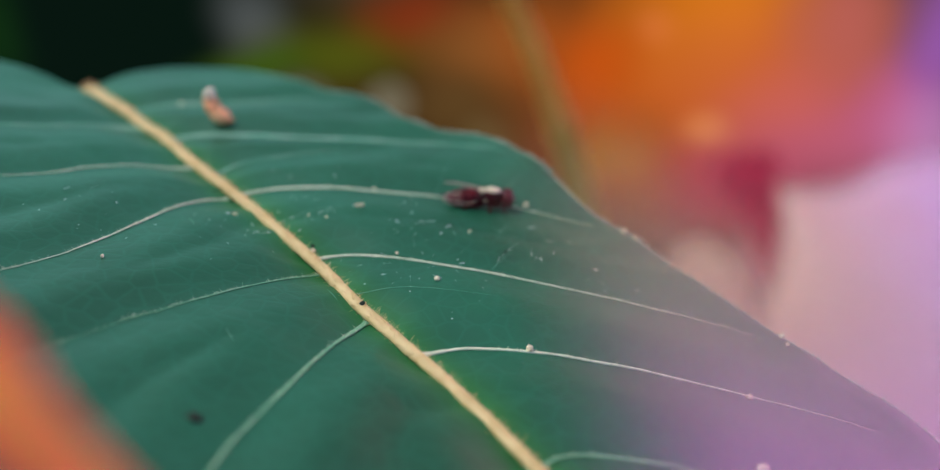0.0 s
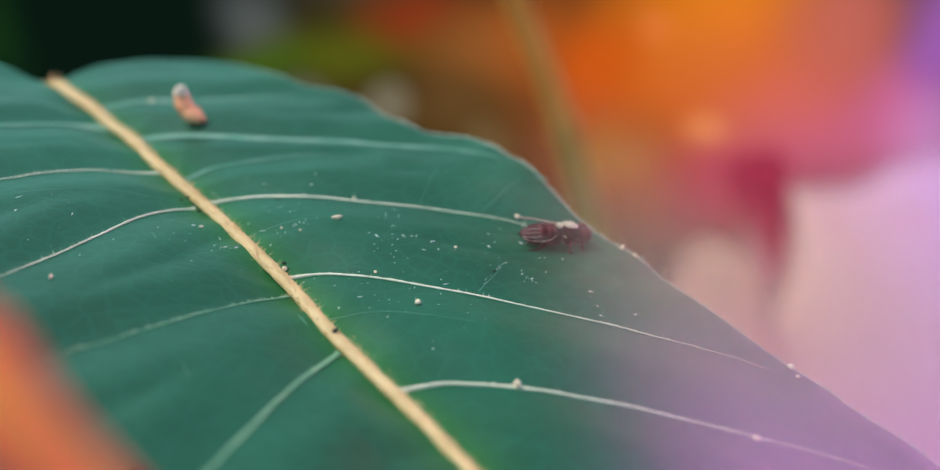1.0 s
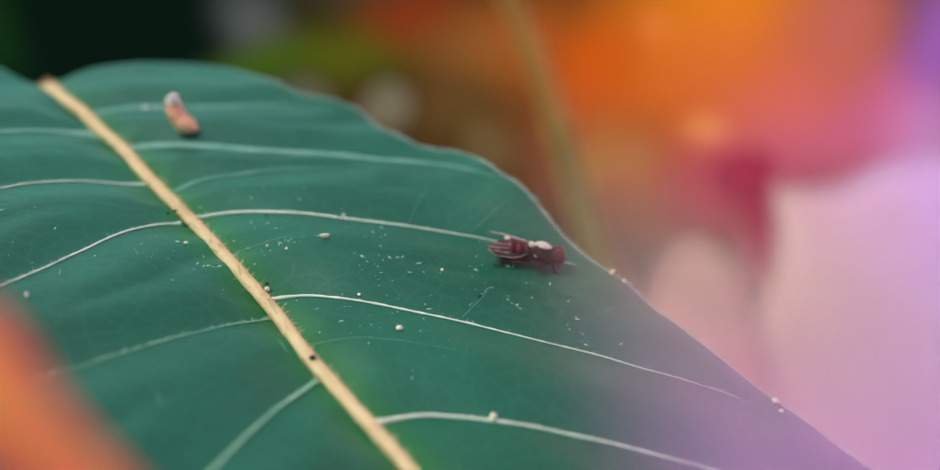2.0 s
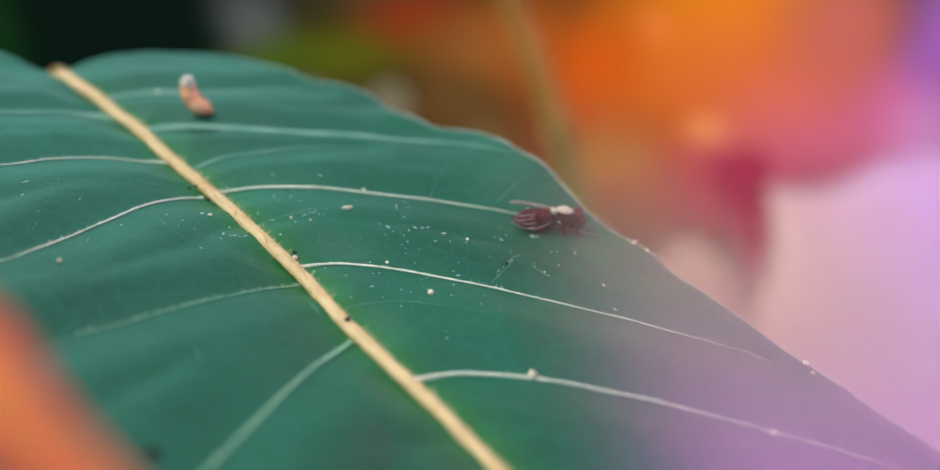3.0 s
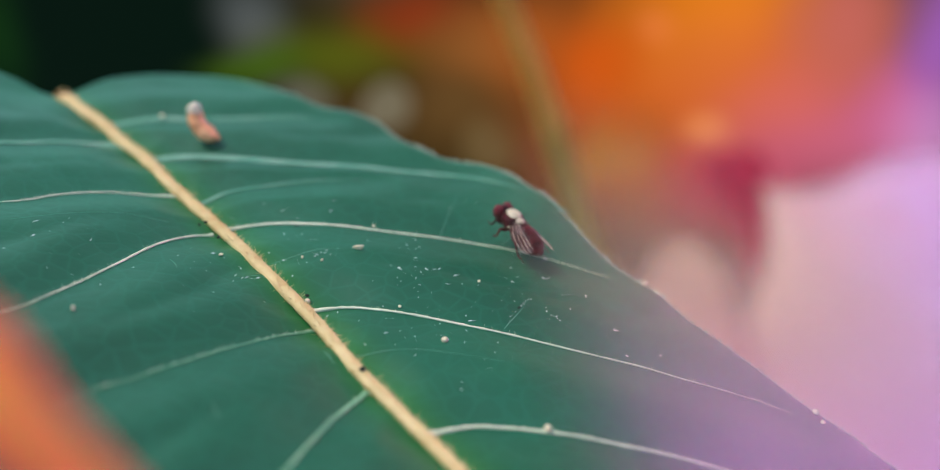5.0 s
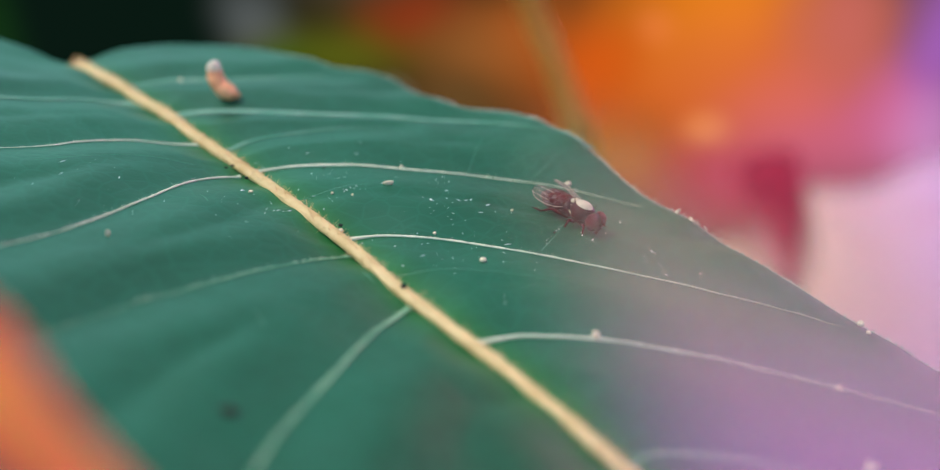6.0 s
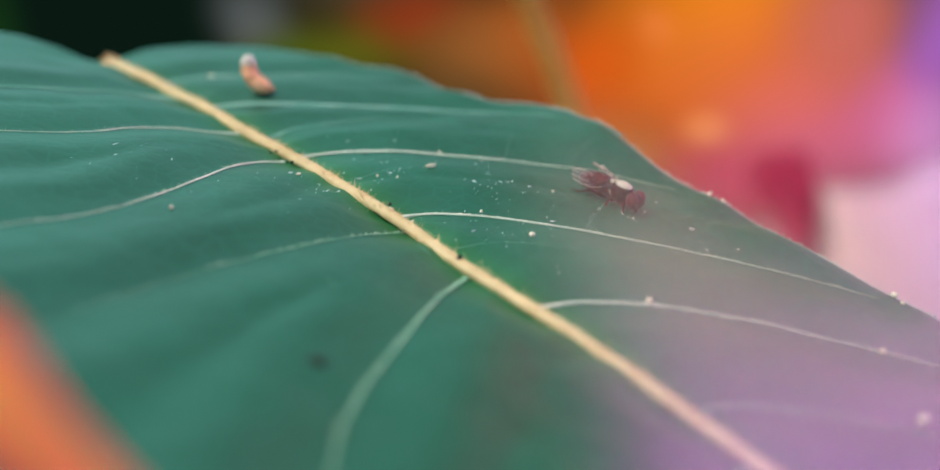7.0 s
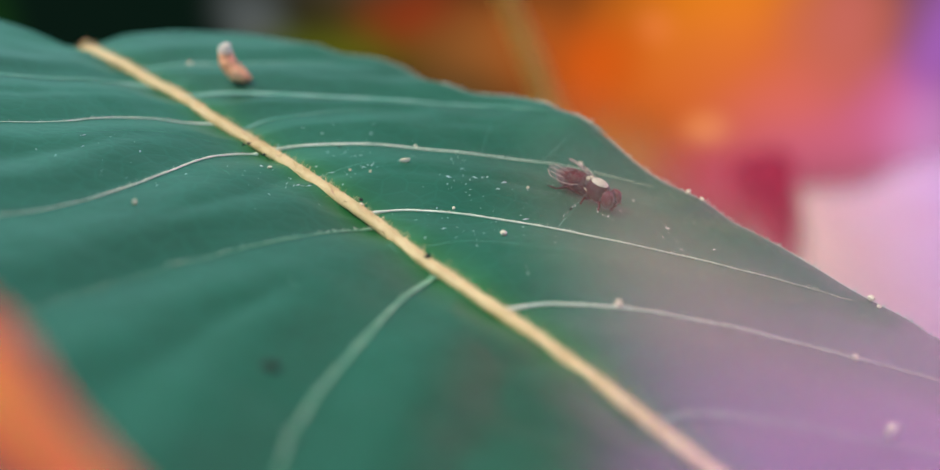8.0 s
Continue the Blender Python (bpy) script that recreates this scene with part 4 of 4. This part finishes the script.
# ---------------------------------------------------------------- movement
LEAF_ROWS = [
    (0.0, pose(0.00099, 0.00596, 0.59876, -1.15, -0.59, 0.17)),
    (0.034, pose(0.00099, 0.00596, 0.59876, -1.15, -0.59, 0.17)),
    (0.1, pose(0.00087, 0.00595, 0.59807, 0.02, 0.36, -0.34)),
    (0.2, pose(0.00095, 0.00664, 0.59769, 2.45, 1.82, -1.08)),
    (0.3, pose(-0.00049, 0.00440, 0.59428, 2.31, 2.94, -1.55)),
    (0.4, pose(-0.00171, 0.00181, 0.59285, 2.44, 3.23, -2.21)),
    (0.5, pose(-0.00295, -0.00034, 0.59332, 3.52, 2.44, -2.34)),
    (0.6, pose(-0.00265, -0.00039, 0.59539, 1.63, 1.97, -1.31)),
    (0.7, pose(-0.00117, -0.00036, 0.59711, 0.81, 0.69, -0.91)),
    (0.8, pose(-0.00099, -0.00002, 0.59935, 0.05, 0.05, -0.55)),
    (0.9, pose(-0.00043, 0.00035, 0.59960, 0.05, -0.00, -0.26)),
    (1.0, pose(-0.00001, -0.00000, 0.59999, -0.01, -0.02, -0.01)),
    (1.1, pose(-0.00084, -0.00025, 0.59967, 0.16, 0.21, 0.10)),
    (1.2, pose(-0.00132, -0.00047, 0.59941, 0.41, 0.97, -0.20)),
    (1.3, pose(-0.00035, -0.00030, 0.59899, 0.70, 0.82, -0.47)),
    (1.4, pose(-0.00191, -0.00108, 0.59799, 0.89, 1.51, -0.46)),
    (1.5, pose(-0.00150, -0.00090, 0.59711, 1.21, 2.21, -1.03)),
    (1.6, pose(-0.00074, -0.00041, 0.59826, 1.50, 0.73, -0.80)),
    (1.7, pose(-0.00129, -0.00087, 0.59878, 0.83, 0.75, -1.12)),
    (2.8, pose(0.00072, -0.00172, 0.59893, 0.62, 1.81, -0.47)),
    (2.9, pose(0.00090, 0.00013, 0.59965, 0.18, 0.94, 0.39)),
    (3.0, pose(0.00086, -0.00053, 0.60086, -0.72, 0.92, 0.23)),
    (3.1, pose(0.00054, 0.00074, 0.60123, 0.00, 0.15, 1.29)),
    (3.2, pose(0.00165, -0.00020, 0.60118, -0.13, -0.08, 0.84)),
    (3.3, pose(-0.00020, -0.00121, 0.59948, -0.09, 0.44, 0.96)),
    (3.4, pose(-0.00002, -0.00137, 0.59897, 1.00, 0.75, 0.27)),
    (3.5, pose(-0.00018, -0.00151, 0.59869, 1.56, 1.14, -0.18)),
    (3.6, pose(-0.00137, -0.00235, 0.59858, -0.05, 0.39, 0.80)),
    (3.7, pose(-0.00130, -0.00265, 0.59992, -2.38, -1.21, 1.84)),
    (3.8, pose(0.00005, 0.00026, 0.60322, -2.20, -2.67, 2.65)),
    (3.9, pose(0.00014, 0.00037, 0.60273, -0.46, -0.83, 1.72)),
    (4.0, pose(0.00060, -0.00054, 0.60010, 0.53, 0.84, 0.75)),
    (4.1, pose(-0.00038, -0.00275, 0.59713, 0.18, 2.14, -0.17)),
    (4.2, pose(-0.00081, -0.00311, 0.59723, 1.18, 2.79, -1.01)),
    (4.3, pose(0.00020, -0.00233, 0.59870, 1.84, 2.36, -0.99)),
    (4.4, pose(0.00000, -0.00224, 0.59879, 1.76, 1.98, -0.36)),
    (4.5, pose(0.00034, -0.00257, 0.59801, 1.41, 1.65, -0.14)),
    (4.6, pose(0.00056, -0.00232, 0.59803, 0.93, 1.75, 0.14)),
    (4.7, pose(0.00078, -0.00207, 0.59803, 0.45, 1.85, 0.42)),
    (5.8, pose(0.00372, -0.00118, 0.60155, -0.54, 0.71, 0.97)),
    (5.9, pose(0.00387, -0.00058, 0.60297, -0.92, 0.37, 1.43)),
    (6.0, pose(0.00411, -0.00054, 0.60305, -1.85, 0.02, 1.86)),
    (6.1, pose(0.00352, -0.00056, 0.60228, -1.55, 0.28, 1.69)),
    (6.2, pose(0.00291, -0.00056, 0.60152, -1.25, 0.54, 1.52)),
    (6.3, pose(0.00345, -0.00061, 0.60125, -1.22, 0.84, 1.42)),
    (6.4, pose(0.00404, -0.00109, 0.60006, -1.49, 1.48, 1.36)),
    (6.5, pose(0.00496, -0.00083, 0.60046, -1.16, 1.69, 1.14)),
    (6.6, pose(0.00658, 0.00066, 0.60320, 0.24, 1.90, 0.82)),
    (6.7, pose(0.00614, -0.00022, 0.59974, -0.55, 2.91, 1.18)),
    (6.8, pose(0.00654, -0.00000, 0.59947, -0.35, 3.37, 1.22)),
    (6.9, pose(0.00698, 0.00084, 0.60157, -1.91, 1.78, 2.33)),
    (7.0, pose(0.00722, 0.00185, 0.60362, -3.50, 0.24, 3.48)),
    (7.1, pose(0.00786, 0.00238, 0.60416, -2.84, -0.14, 3.86)),
    (7.2, pose(0.00650, 0.00063, 0.60194, -1.86, 1.05, 2.58)),
    (7.3, pose(0.00495, -0.00096, 0.59974, -0.91, 2.28, 1.33)),
    (7.4, pose(0.00555, 0.00012, 0.60200, -2.70, 0.52, 2.81)),
    (7.5, pose(0.00618, 0.00202, 0.60556, -4.00, -1.30, 4.21)),
    (7.6, pose(0.00563, 0.00219, 0.60641, -3.93, -2.00, 4.24)),
    (7.7, pose(0.00532, 0.00118, 0.60453, -2.80, 0.25, 3.12)),
    (7.8, pose(0.00478, 0.00027, 0.60267, -1.72, 2.51, 2.05)),
    (7.9, pose(0.00511, 0.00061, 0.60341, -2.07, 1.64, 2.56)),
    (8.0, pose(0.00539, 0.00097, 0.60417, -2.42, 0.79, 3.09)),
]
# seconds, place on the leaf in mm, heading in degrees
FLY_STEPS = [
    (0.000, 1.08, 9.62, 1),
    (0.100, 1.20, 9.87, -2),
    (0.200, 0.98, 9.58, -1),
    (0.300, 1.13, 10.14, -2),
    (0.400, 1.30, 10.17, -3),
    (0.500, 6.02, 8.00, 8),
    (0.550, 5.60, 9.72, 55),
    (0.600, 5.20, 11.41, 102),
    (0.700, 3.95, 14.34, 141),
    (0.750, 2.93, 12.23, 73),
    (0.800, 1.90, 10.03, 6),
    (0.900, 4.69, 9.03, 20),
    (1.000, 7.36, 7.42, 17),
    (1.100, 6.05, 7.41, -1),
    (1.200, 5.92, 7.73, 9),
    (1.300, 5.97, 8.06, 8),
    (1.400, 5.97, 7.38, 5),
    (1.500, 5.88, 7.58, 2),
    (1.600, 5.90, 7.34, 6),
    (1.700, 5.94, 7.30, 4),
    (2.400, 5.94, 7.40, 4),
    (2.750, 3.66, 8.34, 68),
    (2.800, 1.38, 9.22, 133),
    (2.850, 2.81, 9.38, 85),
    (2.900, 4.23, 9.54, 37),
    (3.000, 6.24, 8.72, 13),
    (3.100, 6.50, 8.58, 15),
    (3.200, 6.10, 9.14, 13),
    (3.300, 6.05, 7.53, -3),
    (3.400, 5.79, 7.02, -39),
    (3.500, 6.72, 4.30, -97),
    (3.550, 2.34, 7.31, -162),
    (3.600, -2.04, 10.35, -228),
    (3.700, -3.61, 11.79, -228),
    (3.750, -3.07, 9.94, -288),
    (3.800, -2.51, 8.12, -347),
    (3.900, 1.89, 5.25, -327),
    (4.000, 6.72, 6.43, -338),
    (4.050, 6.66, 6.29, -278),
    (4.100, 6.61, 6.16, -232),
    (4.200, 1.45, 8.80, -227),
    (4.250, 0.58, 7.61, -284),
    (4.300, -0.30, 6.41, -340),
    (4.400, 1.79, 4.35, -360),
    (4.500, 8.64, 5.30, -340),
    (4.550, 7.65, 5.09, -289),
    (4.600, 6.66, 4.88, -251),
    (4.700, 3.06, 9.67, -236),
    (5.200, 3.08, 9.79, -236),
    (5.433, 3.46, 8.11, -288),
    (5.467, 3.84, 6.40, -339),
    (5.500, 4.21, 4.45, -408),
    (8.000, 4.21, 4.40, -408),
]


STALK_SHIFT = [(0, 0.00), (0.5, 0.00), (1, 1.49), (1.5, 0.00), (3, -1.49), (3.5, -2.98), (3.8, -11.34), (4, -4.48), (4.5, -5.97), (6, 7.46), (6.5, 10.45), (7, 7.46), (7.3, 4.48), (7.6, 2.98), (8, -2.39)]
BLOSSOM_SHIFT = [(0, 0.00), (0.3, -4.48), (0.5, 5.97), (0.6, 0.00), (0.8, 2.98), (1, 5.97), (1.3, -1.49), (1.5, -2.98), (3, -5.97), (3.2, -7.46), (3.5, -5.97), (3.8, -13.43), (4, -10.45), (4.5, -14.92), (6, 14.92), (6.2, 16.41), (6.5, 22.38), (6.8, 24.47), (7, 23.28), (7.3, 14.92), (7.5, 17.91), (7.8, 13.43), (8, 10.45)]


def leaf_at(t):
    """The leaf's pose between two rows."""
    for (t0, a), (t1, b) in zip(LEAF_ROWS[:-1], LEAF_ROWS[1:]):
        if t <= t1 + 1e-6:
            return a.lerp(b, min(1, max(0, (t - t0) / (t1 - t0))))
    return LEAF_ROWS[-1][1]


def standing(x, y, heading):
    """A pose on the blade at x, y (mm), upright to its surface."""
    p, px, py = on_leaf(x, y, -0.17), on_leaf(x + 1.5, y), on_leaf(x, y + 1.5)
    up = (px - on_leaf(x, y)).cross(py - on_leaf(x, y)).normalized()
    ahead = Vector((math.cos(radians(heading)), math.sin(radians(heading)), 0))
    ahead = (ahead - up * ahead.dot(up)).normalized()
    m = Matrix((ahead, up.cross(ahead), up)).transposed().to_4x4()
    m.translation = p
    return m


def motions():
    walk(LEAF_THING, LEAF_ROWS)
    steps = {}
    for t, x, y, a in FLY_STEPS:
        steps[t] = (x, y, a)
    times = sorted(set(steps) | {t for t, _ in LEAF_ROWS})
    keys = sorted(steps)
    rows = []
    for t in times:
        x, y, a = (float(np.interp(t, keys, [steps[k][i] for k in keys])) for i in range(3))
        rows.append((t, leaf_at(t) @ standing(x, y, a)))
    walk(FLY, rows)
    # the stalk and the blossom slide sideways to fit the camera's view, for parallax
    base = STALK_THING.matrix_basis.copy()
    walk(STALK_THING, [(t, Matrix.Translation((mm * MM, 0, 0)) @ base) for t, mm in STALK_SHIFT])
    walk(BLOSSOM, [(t, Matrix.Translation((mm * MM, 0, 0)) @ base) for t, mm in BLOSSOM_SHIFT])
    for thing, local in RIDERS:
        walk(thing, [(t, m @ local) for t, m in LEAF_ROWS])


motions()
